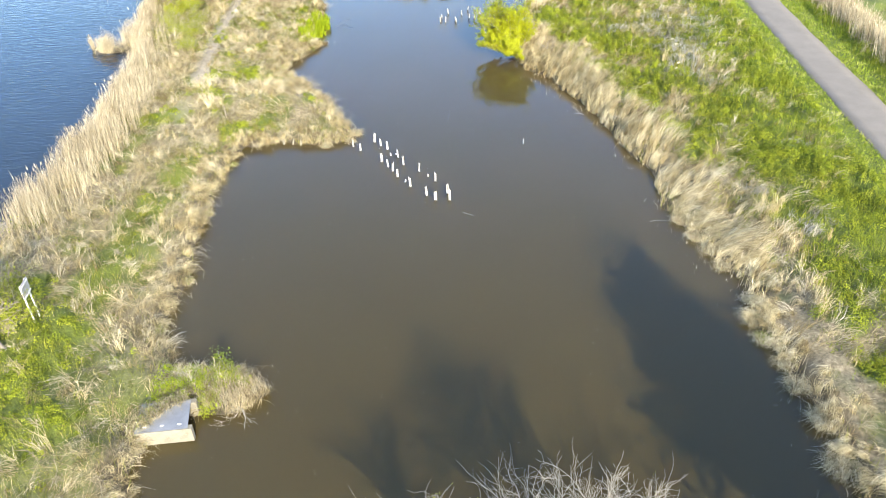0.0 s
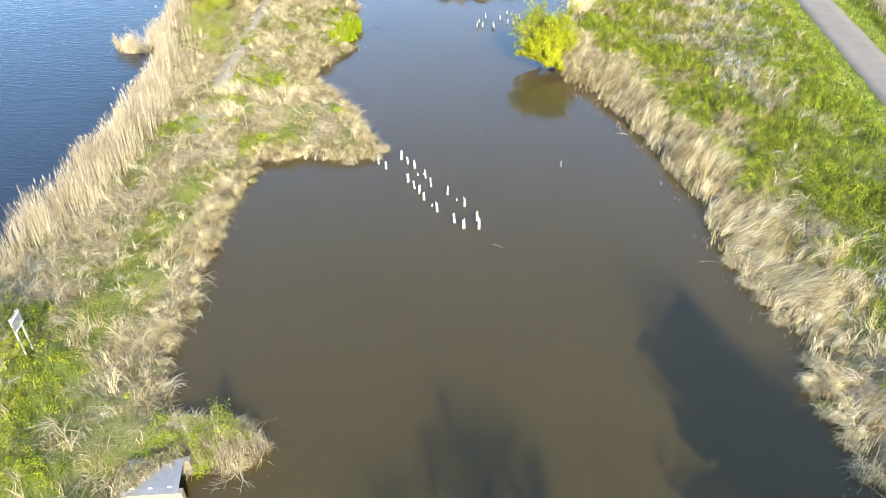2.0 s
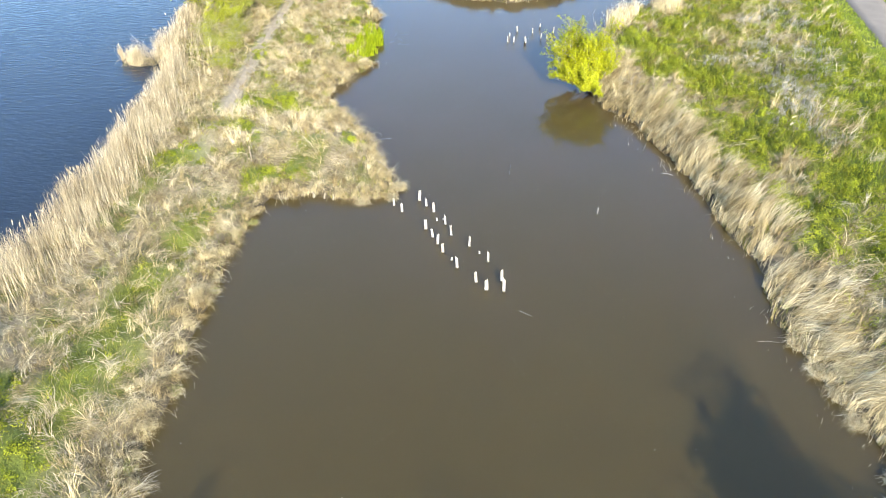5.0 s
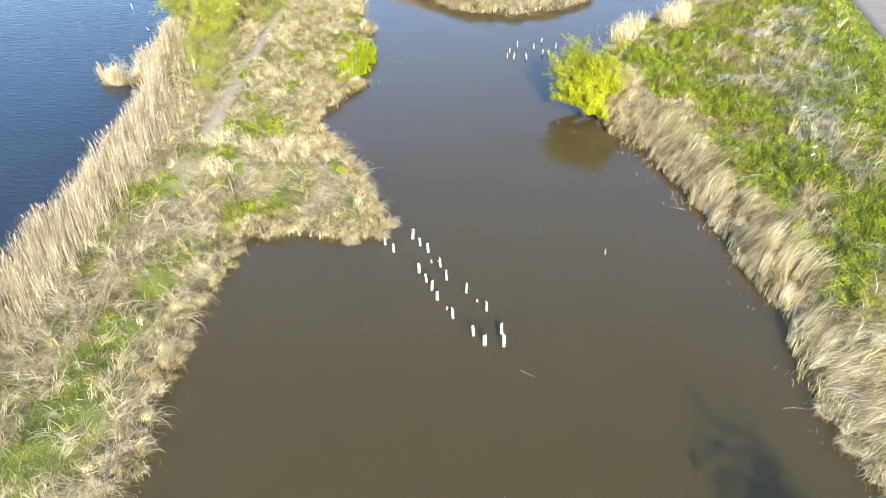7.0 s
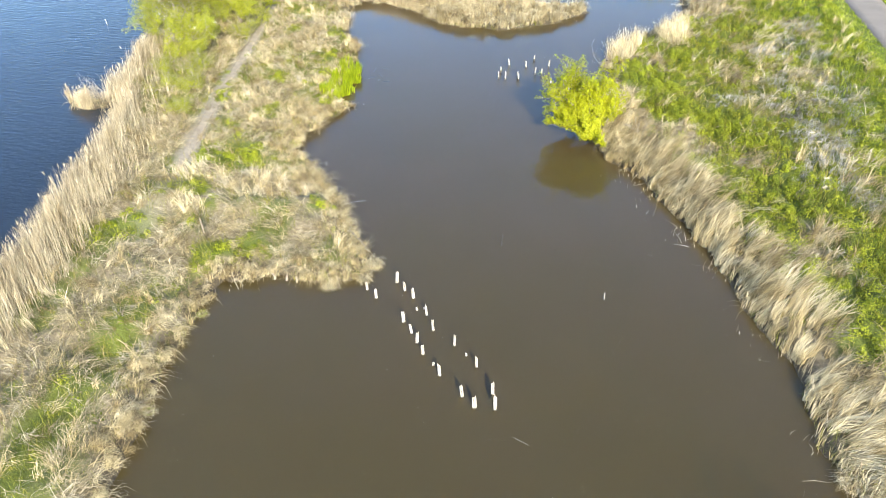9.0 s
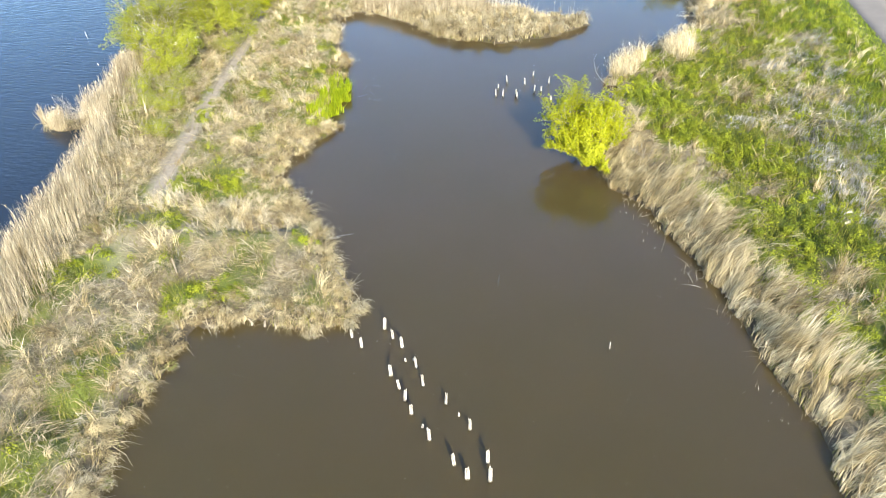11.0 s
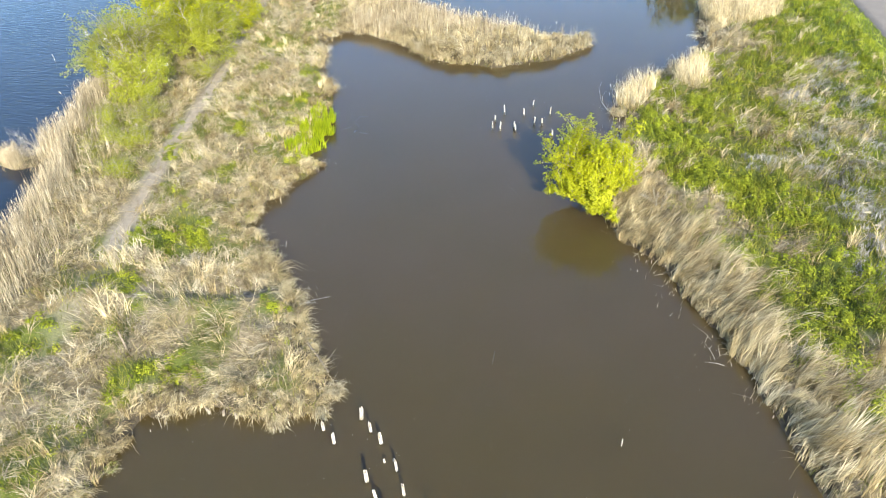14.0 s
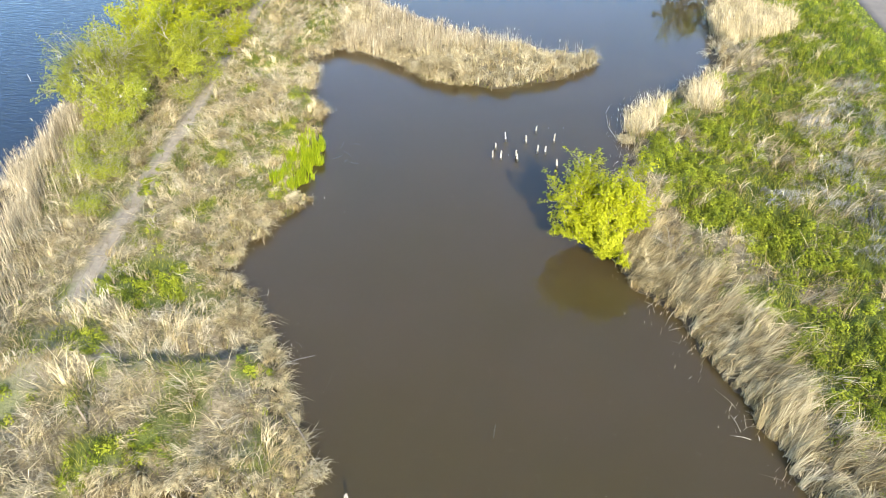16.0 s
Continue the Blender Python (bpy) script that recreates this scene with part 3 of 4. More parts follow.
def lodged(name, box, tufts, mat, label, chance=dry_chance, longest=0.95, width=0.019, up=0.4, each=18, low=1.45, curved=False):
    """Last year's grass, bent over in locks that swirl over the ground."""
    x, y, d = scatter(tufts, box, chance)
    az = 5.5 * drift(x, y, 2.2, 20) + 4.0 * drift(x, y, 0.8, 21) + rng.normal(0, 0.5, len(x))
    az = np.where(x > 2, -0.15 + 0.5 * (az - 4.75), az)
    az = np.where(spots(x, y, [(-10.6, 33.1, 2.1)]) > 0.5, -2.5 + 0.2 * (az - 4.75), az)
    az = np.where(rng.random(len(x)) < 0.3 * np.exp(-np.maximum(d, 0) / 0.8), downhill(x, y) + rng.normal(0, 1.1, len(x)), az)
    size = rng.uniform(0.5, 1.15, len(x)) * (0.7 + 0.6 * drift(x, y, 0.9, 22))
    tilt = rng.normal(0, 0.25, len(x))
    k, x, y, d = clumped(x, y, d, each, 0.14)
    n = len(k)
    length = longest * size[k] * rng.uniform(0.6, 1.1, n)
    lean = np.clip(up + 1.3 * tilt[k] + rng.normal(0, 0.16, n), -0.2, 1.35)
    bend = np.clip(low + 0.8 * tilt[k] + rng.normal(0, 0.2, n) + 0.7 * np.exp(-np.maximum(d, 0) / 0.35), 0.4, 2.7)
    me = blade_mesh(name, x, y, height(x, y) - 0.03, length, width * rng.uniform(0.5, 1.4, n), np.where(rng.random(n) < 0.22, rng.uniform(0, 6.283, n), az[k] + rng.normal(0, 0.36, n)), lean, bend, mat, True, curved, 0.5, tuft_tone(k, 0.35))
    return stuff(name, me, label, "dry grass")


lodged("dry_grass", (-28, -6, 9, 76), 13500, GREY_STRAW, "matted grey-beige dry grass bent over on the peninsula", width=0.0125, up=0.8, low=1.7, curved=True)
lodged("dry_grass", (-28, -6, 9, 76), 11500, STRAW, "long straw-coloured dead grass lying in locks", longest=1.2, width=0.013, up=0.65, low=1.75, curved=True)
lodged("dry_grass", (1, 24, 10, 76), 12500, STRAW, "long straw-coloured dead grass among green weeds on the bank", longest=1.15, width=0.0135, up=0.55, low=1.65, curved=True)
lodged("dry_grass", (1, 24, 10, 76), 9500, GREY_STRAW, "grey matted dead grass among green weeds on the bank", width=0.0135, up=0.6, curved=True)
lodged("bramble_canes", (7, 17, 21, 64), 10000, CANE, "bleached grey arching canes lying over the weeds", chance=lambda x, y, d: 0.75 * spots(x, y, CANES), longest=0.5, width=0.014, up=0.6, low=1.5, each=16)
lodged("dry_grass", (-26, -8, 36, 72), 5200, PALE_STRAW, "pale cream dead grass matted over the peninsula", longest=0.8, width=0.0125, up=0.85, low=1.7, curved=True)
ISLAND = lambda x, y, d: (d > 0) * (lookup(GRID_W, x, y) > -0.2) * (x > -15.5) * 1.0
lodged("dry_reed_bed", (-16, 2, 55, 70), 1300, STRAW, "straw-coloured dry sedge covering the low island", chance=ISLAND, longest=1.0, up=0.4, low=1.45)
lodged("dry_reed_bed", (-16, 2, 55, 70), 3600, PALE_STRAW, "pale cream dry sedge covering the low island", chance=ISLAND, longest=1.0, width=0.014, up=0.45, low=1.5)


def fringe(name, box, tufts, mat, label, reach, longest, turned=None, each=28, width=0.0135):
    """Long sedge along a shore in tufts, combed over by wind and rain, its tips hanging to the water."""
    x, y, d = scatter(tufts, box, lambda x, y, d: seen(x, y) * (d > -0.22) * np.exp(-(np.maximum(d, 0) / (reach * (0.55 + 0.45 * smooth(y, 17, 22)))) ** 2) * (0.35 + 1.1 * drift(x, y, 1.1, 24)))
    combed = np.where(y + 1.5 * (drift(x, y, 0.8, 27) - 0.5) < 20.5, 3.4, 0.25)
    free = turned is not None
    az = (downhill(x, y) + turned if free else combed) + 1.3 * (drift(x, y, 1.7, 25) - 0.5) + rng.normal(0, 0.8 if free else 0.25, len(x))
    size = rng.uniform(0.6, 1.15, len(x)) * (0.7 + 0.6 * drift(x, y, 1.3, 26)) * (1 if free else 0.6 + 0.4 * smooth(y, 20, 23))
    k, x, y, d = clumped(x, y, d, each, 0.10)
    n = len(k)
    lean = np.clip(rng.normal(0.22, 0.22, n), -0.2, 1.0)
    bend = np.clip(rng.normal(2.2 if free else 1.85, 0.45, n), 0.8, 2.9)
    if not free:
        flat = smooth(y, 20, 22) * (1 - smooth(y, 26, 29))
        standing = smooth(y, 26, 29)
        lean, bend = lean + 0.55 * flat, np.clip(bend - 0.65 * standing - 0.2 * flat + 0.3 * (y < 20.5), 0.3, 2.9)
    me = blade_mesh(name, x, y, np.maximum(height(x, y), -0.05) - 0.02, longest * size[k] * rng.uniform(0.6, 1.1, n), width * rng.uniform(0.5, 1.4, n), az[k] + rng.normal(0, 0.45 if free else 0.26, n), lean, bend, mat, True, True, 0.2, tuft_tone(k, 0.3))
    return stuff(name, me, label, "sedge")


fringe("sedge_fringe", (4, 13, 10, 44), 3300, PALE_STRAW, "pale cream dead sedge hanging over the pond's edge", 1.15, 1.3)
fringe("sedge_fringe", (4, 13, 10, 44), 3000, STRAW, "straw-coloured dead sedge along the pond's edge", 1.3, 1.2)
fringe("sedge_fringe", (1, 6, 34, 46), 1900, STRAW, "straw-coloured dead sedge leaning over the water", 1.0, 1.1)
fringe("sedge_fringe", (-14, -6, 9, 62), 7500, STRAW, "straw-coloured dead sedge overhanging the pond's edge", 0.7, 0.7, turned=0.0)


def reed_stand(name, box, count, chance, tall, label, lean_to=(0.0, 0.2), mat=REED):
    """Upright dead reeds with feathery heads."""
    x, y, d = scatter(count, box, chance)
    n = len(x)
    az = rng.uniform(0, 6.28, n)
    az = np.where(rng.random(n) < 0.6, lean_to[0] + rng.normal(0, 0.5, n), az)
    length = tall * rng.uniform(0.6, 1.08, n) * (0.8 + 0.35 * drift(x, y, 1.2, 28))
    lean, bend = np.abs(rng.normal(lean_to[1] * 0.5, 0.18, n)), np.abs(rng.normal(lean_to[1], 0.35, n))
    z = np.maximum(height(x, y), -0.3)
    stem = blade_mesh(name, x, y, z, length, 0.0095 * rng.uniform(0.7, 1.4, n), az, lean, bend, mat, tone=np.clip(0.6 * rng.random(n) + 0.6 * drift(x, y, 0.3, 49) - 0.1, 0, 1))
    thing = stuff(name, stem, label, "reeds")
    k = rng.random(n) < 0.07
    a = np.stack([np.cos(az), np.sin(az), 0 * az], -1)
    half = (length / 2)[:, None]
    tip = np.stack([x, y, z], -1) + half * (np.sin(lean)[:, None] * a + np.cos(lean)[:, None] * np.array([0, 0, 1])) + half * (np.sin(bend)[:, None] * a + np.cos(bend)[:, None] * np.array([0, 0, 1]))
    tip = np.repeat(tip[k], 3, 0)
    m = len(tip)
    heads = blade_mesh("seed_heads", tip[:, 0], tip[:, 1], tip[:, 2] - 0.12, rng.uniform(0.14, 0.26, m), rng.uniform(0.012, 0.026, m), np.repeat(az[k], 3) + rng.normal(0, 0.5, m), rng.uniform(0, 0.4, m), rng.uniform(0.4, 1.5, m), REED, False)
    mesh_part("seed_heads", heads, thing, "feathery pale reed heads")
    return thing


def lake_side(x, y, d):
    w = lookup(GRID_W, x, y)
    west_half = x < -16.4 - 0.13 * (y - 20)
    return west_half * (d > -0.1) * (d < 3.2) * np.exp(-(np.maximum(d, 0) / 2.0) ** 2) * seen(x, y) * smooth(y, 20, 24) * (1 - smooth(y, 52, 58)) * (w > -0.3) * (0.35 + 0.8 * drift(x, y, 1.4, 30)) * np.where(d > 1.0, 1 - 0.85 * smooth(y, 35, 40), 1.0)


reed_stand("reed_stand", (-28, -16, 20, 58), 160000, lake_side, 1.4, "tall upright straw-coloured reeds along the lake", (1.9, 0.16))
reed_stand("reed_stand", (-27, -23.6, 42, 43.6), 9000, lambda x, y, d: 0.9 * spots(x, y, [(-26.5, 42.8, 0.28), (-25.2, 42.4, 0.55)]) + 0.04 * (d > -0.1), 1.05, "small tuft of tall dry reeds standing in the lake", (2.2, 0.3))
reed_stand("reed_stand", (-15, 1, 56, 69), 60000, lambda x, y, d: (d > -0.1) * (d < 2.0) * (y > 59.4 + 0.05 * (x + 6) - 0.25 * np.minimum(x + 8, 0)) * (0.25 + 0.9 * drift(x, y, 1.5, 31)) * (x > -14.5) * (1 - smooth(x, -9, -3) * 0.95), 1.25, "upright dry reeds on the island's far side", (1.2, 0.2))
reed_stand("reed_stand", (1.5, 8, 51, 57.5), 26000, lambda x, y, d: (d > -0.1) * spots(x, y, [(2.7, 53.0, 0.95), (5.6, 54.8, 0.8), (6.2, 56.0, 0.6)]) * (0.25 + 0.75 * smooth(drift(x, y, 0.45, 43), 0.25, 0.6)), 1.5, "clump of tall pale reeds on the bank", (1.8, 0.75), PALE_STRAW)
reed_stand("reed_stand", (6.5, 14, 62, 72), 26000, lambda x, y, d: (d > -0.1) * spots(x, y, [(9.0, 66.0, 1.8), (11.0, 66.6, 1.6), (9.2, 69.0, 1.8)]), 1.2, "broad clump of pale reeds beside the water", (1.8, 0.6), PALE_STRAW)
reed_stand("reed_stand", (21.4, 26, 30, 62), 60000, lambda x, y, d: np.exp(-((x - path_shift(y) - 22.9) / 0.75) ** 2) * (0.4 + 0.7 * drift(x, y, 1.5, 32)), 1.3, "ridge of dry reeds beyond the mown verge", (1.9, 0.35))


reed_stand("reed_stubble", (3, 11, 12, 44), 60000, lambda x, y, d: (d > -0.1) * (d < 0.45) * np.exp(-(d / 0.22) ** 2) * (0.3 + 0.9 * drift(x, y, 0.7, 33)), 0.6, "short pale reed stems along the waterline", (0.9, 0.35), PALE_STRAW)


def green_blades(name, box, count, mat, label, chance, tall, width=0.014):
    x, y, d = scatter(count, box, chance)
    n = len(x)
    az = rng.uniform(0, 6.28, n)
    length = tall * rng.uniform(0.5, 1.1, n) * (0.6 + 0.8 * drift(x, y, 1.0, 34))
    me = blade_mesh(name, x, y, height(x, y) - 0.01, length, width * rng.uniform(0.6, 1.4, n), az, np.abs(rng.normal(0.25, 0.2, n)), np.abs(rng.normal(0.9, 0.4, n)), mat, tone=np.clip(0.45 * rng.random(n) + 0.9 * drift(x, y, 0.3, 35) - 0.18, 0, 1))
    return stuff(name, me, label, "grass")


def green_chance(x, y, d):
    px = x - path_shift(y)
    off = (px > 16.2) & (px < 21.0)
    return seen(x, y) * greenness(x, y) * by_sign(x, y) * (d > 0.25) * (~off) * np.where((trail_distance(x, y) < 0.45) & (y > 36.2), 0.06, 1.0)


green_blades("green_grass", (-28, -6, 9, 76), 300000, GRASS, "fresh yellow-green spring grass growing through dead stems", green_chance, 0.32, 0.0115)
green_blades("green_grass", (1, 15, 10, 76), 150000, GRASS, "yellow-green grass growing through dead stems on the bank", lambda x, y, d: green_chance(x, y, d) * (1 - smooth(x - path_shift(y), 11.0, 13.5)), 0.40)
green_blades("green_grass", (8, 24, 10, 76), 165000, LUSH, "lush green grass on the bank beside the path", lambda x, y, d: green_chance(x, y, d) * smooth(x - path_shift(y), 10.0, 12.5), 0.45)
green_blades("waterside_shoots", (-14, 11, 10, 58), 130000, GRASS, "fresh green shoots along the waterline", lambda x, y, d: seen(x, y) * (d > -0.3) * (d < 0.15) * smooth(drift(x, y, 1.3, 39), 0.35, 0.6), 0.42)


def verge_chance(x, y, d):
    px = x - path_shift(y)
    return seen(x, y) * (((px > 15.7) & (px < PATH_LEFT + 0.04)) | ((px > PATH_RIGHT - 0.04) & (px < 21.9)))


green_blades("mown_verge", (15, 24, 22, 76), 85000, VERGE, "short bright green mown verge beside the path", verge_chance, 0.16, 0.024)


def weeds(name, box, mounds, label, chance, wide, tall, size, each, mat=WEED):
    """Leafy weeds: soft mounds of small leaves, each mound a dome."""
    x, y, d = scatter(mounds, box, chance)
    r = wide * rng.uniform(0.5, 1.2, len(x))
    h = tall * rng.uniform(0.5, 1.2, len(x))
    k = np.repeat(np.arange(len(x)), each)
    n = len(k)
    u = rng.normal(0, 1, (n, 3))
    u[:, 2] = np.abs(u[:, 2])
    u /= np.linalg.norm(u, axis=1)[:, None]
    f = rng.uniform(0.55, 1.05, n)[:, None]
    p = np.stack([x[k], y[k], 0 * r[k]], -1) + u * f * np.stack([r[k], r[k], h[k]], -1)
    p[:, 2] += height(p[:, 0], p[:, 1])
    return stuff(name, leaf_mesh(name, p, size * np.clip(0.55 + 0.011 * (p[:, 1] - 12.0), 0.55, 0.9) * rng.uniform(0.6, 1.4, n), mat, 0.8, 1.7, 1.3 * u, np.clip(0.75 * rng.random(len(x))[k] + 0.25 * rng.random(n), 0, 1)), label, "weeds")


def leafy_share(x, y, d):
    """Where young weeds have grown over the dead grass of the eastern bank."""
    thick = smooth(y, 25, 31) * smooth(d, 1.1, 1.9) * smooth(drift(x, y, 1.6, 37) + 0.5 * drift(x, y, 0.6, 36), 0.5, 0.8)
    return np.maximum(0.5 * greenness(x, y) * smooth(drift(x, y, 0.9, 38), 0.3, 0.6), 0.42 * thick) * (1 - 0.8 * spots(x, y, DRY_EAST))


weeds("leafy_weeds", (-26, -8, 9, 60), 5200, "low leafy weeds scattered through the dry grass",
      lambda x, y, d: seen(x, y) * (d > 0.15) * 0.13 * greenness(x, y), 0.24, 0.26, 0.055, 44)
weeds("leafy_weeds", (2, 17, 11, 72), 9000, "bright green leafy weeds among grass on the bank",
      lambda x, y, d: seen(x, y) * (d > 1.0) * (x - path_shift(y) < 16.2) * (1 - spots(x, y, CANES)) * 1.25 * leafy_share(x, y, d), 0.28, 0.42, 0.055, 56)


def weed_patches(places, tall, size, label):
    for cx, cy, r in places:
        ob = weeds("weed_patch", (cx - 1.4 * r, cx + 1.4 * r, cy - 1.4 * r, cy + 1.4 * r), int(58 * r * r), label, lambda x, y, d: (d > 0.1) * 0.95 * spots(x, y, [(cx, cy, r)]), 0.25, tall, size, 78)
        tagged(ob, category="weeds", group="weed patches", kind="stuff")


weed_patches(LEAFY_WEST, 0.26, 0.052, "bright green mat of low leafy weeds among dry grass")
weed_patches(LEAFY_EAST, 0.50, 0.054, "bright green mound of leafy weeds on the bank")


def iris_bed():
    x, y = rng.uniform(-13.2, -11.2, 7000), rng.uniform(44.9, 49.8, 7000)
    edge = -12.15 + 0.45 * np.sin((y - 44.9) / 4.9 * 3.1) + 0.7 * (drift(x * 0, y, 0.7, 40) - 0.5)
    ok = (x < edge) & (rng.random(7000) < 0.08 + 0.92 * smooth(drift(x, y, 0.33, 41), 0.42, 0.6))
    x, y = x[ok], y[ok]
    n = len(x)
    me = blade_mesh("yellow_iris_bed", x, y, np.maximum(height(x, y), -0.1), rng.uniform(0.4, 0.8, n), rng.uniform(0.02, 0.038, n), rng.normal(-0.8, 1.1, n), np.abs(rng.normal(0.12, 0.12, n)), np.abs(rng.normal(0.35, 0.25, n)), IRIS)
    stuff("yellow_iris_bed", me, "bright green sword-leaved iris standing in the shallow edge", "iris")


iris_bed()


# ---- trees and bushes ----
def tubes(name, lines, mat, sides=5):
    """Tapering round limbs along lines of (point, radius)."""
    co, quads, base = [], [], 0
    for line in lines:
        k = sides if line[0][1] > 0.012 else 3
        pts = [np.array(p) for p, r in line]
        for i, (p, r) in enumerate(line):
            t = pts[min(i + 1, len(pts) - 1)] - pts[max(i - 1, 0)]
            t = t / (np.linalg.norm(t) + 1e-9)
            u = np.cross(t, [0.3, 0.5, 0.81])
            u /= np.linalg.norm(u) + 1e-9
            v = np.cross(t, u)
            ang = np.arange(k) * 2 * math.pi / k
            co.append(pts[i] + r * (np.cos(ang)[:, None] * u + np.sin(ang)[:, None] * v))
        for i in range(len(line) - 1):
            for j in range(k):
                quads.append((base + i * k + j, base + i * k + (j + 1) % k, base + (i + 1) * k + (j + 1) % k, base + (i + 1) * k + j))
        base += k * len(line)
    return raw_mesh(name, np.concatenate(co), [np.array(quads)], mat, True)


def grow(out, start, way, length, radius, level, levels, rnd, fork=4, spread=0.7, rise=0.15, crook=0.18):
    """One limb and, from it, its smaller ones."""
    steps = 5 if level < 2 else 4 if level < levels else 3
    p, d = Vector(start), Vector(way).normalized()
    line = [((p.x, p.y, p.z), radius)]
    for i in range(steps):
        d = (d + Vector([rnd.gauss(0, crook) for _ in range(3)]) + Vector((0, 0, rise * 0.3))).normalized()
        p = p + d * (length / steps)
        line.append(((p.x, p.y, p.z), max(radius * (1 - 0.72 * (i + 1) / steps), 0.0022)))
    out[level].append(line)
    if level >= levels:
        return
    count = fork if level else fork + 1
    for i in range(count):
        f = rnd.uniform(0.3, 1.0) if i else 1.0
        q = Vector(line[min(int(f * steps), steps)][0])
        side = Vector([rnd.gauss(0, 1) for _ in range(3)])
        side = (side - d * side.dot(d)).normalized()
        nd = (d + side * spread * rnd.uniform(0.6, 1.3) + Vector((0, 0, rise))).normalized()
        grow(out, q, nd, length * rnd.uniform(0.5, 0.75), max(radius * 0.5, 0.0036), level + 1, levels, rnd, fork, spread, rise, crook)


def tree(name, base, stems, levels, fork, spread, rise, leaf, per_twig, size, label, bark=BARK, twig=TWIG, seed=1, jitter=0.10, extra=None, leaf_name="crown", long=1.6, rest=()):
    """stems: (direction, length, radius) of each stem from the base."""
    rnd = random.Random(seed)
    out = [[] for _ in range(levels + 1)]
    for way, length, radius in stems:
        grow(out, base, way, length, radius, 0, levels, rnd, fork, spread, rise)
    if rest:
        # a high crown of evenly spread limbs on one trunk
        out = [out[0], [], [], [], [], []]
        for way, length, radius in rest:
            grow(out, out[0][0][-1 - (length < 2.1)][0], way, length, radius, 1, 5, rnd, 5, 0.66, 0.10, 0.30)
    thing = tagged(new(name), label, "bush" if "bush" in name else "shrub" if "shrub" in name else "branch" if "branch" in name else "tree")
    mesh_part("trunk", tubes("trunk", out[0], bark, 8), thing)
    mesh_part("branchwork", tubes("branchwork", sum(out[1:-1], []), bark if levels < 3 and not rest else twig, 5), thing)
    tagged(mesh_part("twigwork", tubes("twigwork", out[-1], twig, 3), thing), kind="stuff")
    if leaf:
        ends = np.array([p for line in out[-1] for p, r in line[1:]])
        keep = ends if not extra else ends[[extra(*e) for e in ends]]
        if len(keep):
            p = np.repeat(keep, per_twig, 0)
            p = p + rng.normal(0, jitter, p.shape)
            made = mesh_part(leaf_name, leaf_mesh(leaf_name, p, size * rng.uniform(0.6, 1.4, len(p)), leaf, 0.5, long, 0.7 * (p - p.mean(0)) / np.linalg.norm(p - p.mean(0), axis=1)[:, None] + np.array([0, 0, 0.5]), np.clip(0.5 * np.repeat(rng.random(len(keep)), per_twig) + 0.5 * rng.random(len(p)), 0, 1)), thing)
            if leaf_name == "litter":
                tagged(made, kind="stuff")
    return thing, out


# bright willow bush leaning over the pond
tree("willow_bush", (1.2, 42.9, 0.1), [((-0.9, 0.0, 0.7), 1.9, 0.05), ((-0.5, 0.5, 0.9), 1.8, 0.05), ((0.2, 0.4, 1.0), 1.6, 0.05), ((-1.0, 0.5, 0.4), 1.9, 0.045),
      ((-0.2, -0.4, 1.0), 1.5, 0.045), ((-1.0, -0.4, 0.35), 1.6, 0.04), ((0.4, -0.2, 0.8), 1.2, 0.04), ((-0.4, 0.8, 0.5), 1.9, 0.045), ((-0.7, 0.1, 1.1), 1.7, 0.04), ((-0.6, -0.7, 0.5), 1.4, 0.04), ((-1.0, -0.5, 0.06), 1.3, 0.035), ((-1.0, 0.2, 0.08), 1.5, 0.035), ((-0.7, -1.0, 0.12), 1.1, 0.03), ((-0.2, -0.9, 0.2), 0.9, 0.03)],
     3, 5, 0.55, 0.28, WILLOW, 7, 0.052, "bright yellow-green young willow bush leaning over the pond", seed=4, jitter=0.045, long=2.1)
# thicket between trail and lake
hawthorn, limbs = tree("hawthorn_tree", (-22.6, 49.8, 0.4), [((-0.9, -0.1, 0.8), 2.5, 0.09), ((-0.2, 0.4, 1.0), 2.3, 0.08), ((0.6, -0.3, 0.8), 1.9, 0.08), ((0.3, 0.5, 0.8), 2.1, 0.07), ((-0.6, -0.5, 0.7), 2.1, 0.07), ((-1.1, 0.4, 0.5), 2.5, 0.08), ((0.1, -0.5, 1.0), 1.8, 0.07)],
     3, 5, 0.65, 0.06, HAWTHORN, 15, 0.050, "spreading hawthorn with young leaves and a few white blossoms", seed=8, extra=lambda x, y, z: random.random() < (0.98 if x < -24.5 else 0.75))
ends = np.array([p for line in limbs[-1] for p, r in line[2:]])
ends = ends[(ends[:, 2] > 1.2)]
ends = ends[rng.choice(len(ends), 30, replace=False)]
ends = np.repeat(ends, 14, 0)
mesh_part("blossoms", leaf_mesh("blossoms", ends + rng.normal(0, 0.06, ends.shape), 0.05 * rng.uniform(0.6, 1.3, len(ends)), BLOSSOM, 0.6, 1.1), hawthorn, "small clusters of white blossom")
tree("willow_tree", (-23.8, 58.0, 0.4), [((-0.8, 0.1, 1.0), 2.9, 0.10), ((0.2, -0.4, 1.0), 2.5, 0.10), ((0.7, 0.2, 0.9), 2.5, 0.09), ((-0.5, 0.8, 1.0), 2.8, 0.09), ((-0.6, -0.8, 0.8), 2.7, 0.09), ((0.5, -0.7, 0.7), 2.3, 0.08), ((-1.0, -0.3, 0.7), 2.8, 0.08)],
     3, 5, 0.65, 0.08, WILLOW, 14, 0.068, "broad yellow-green willow between trail and lake", seed=12)
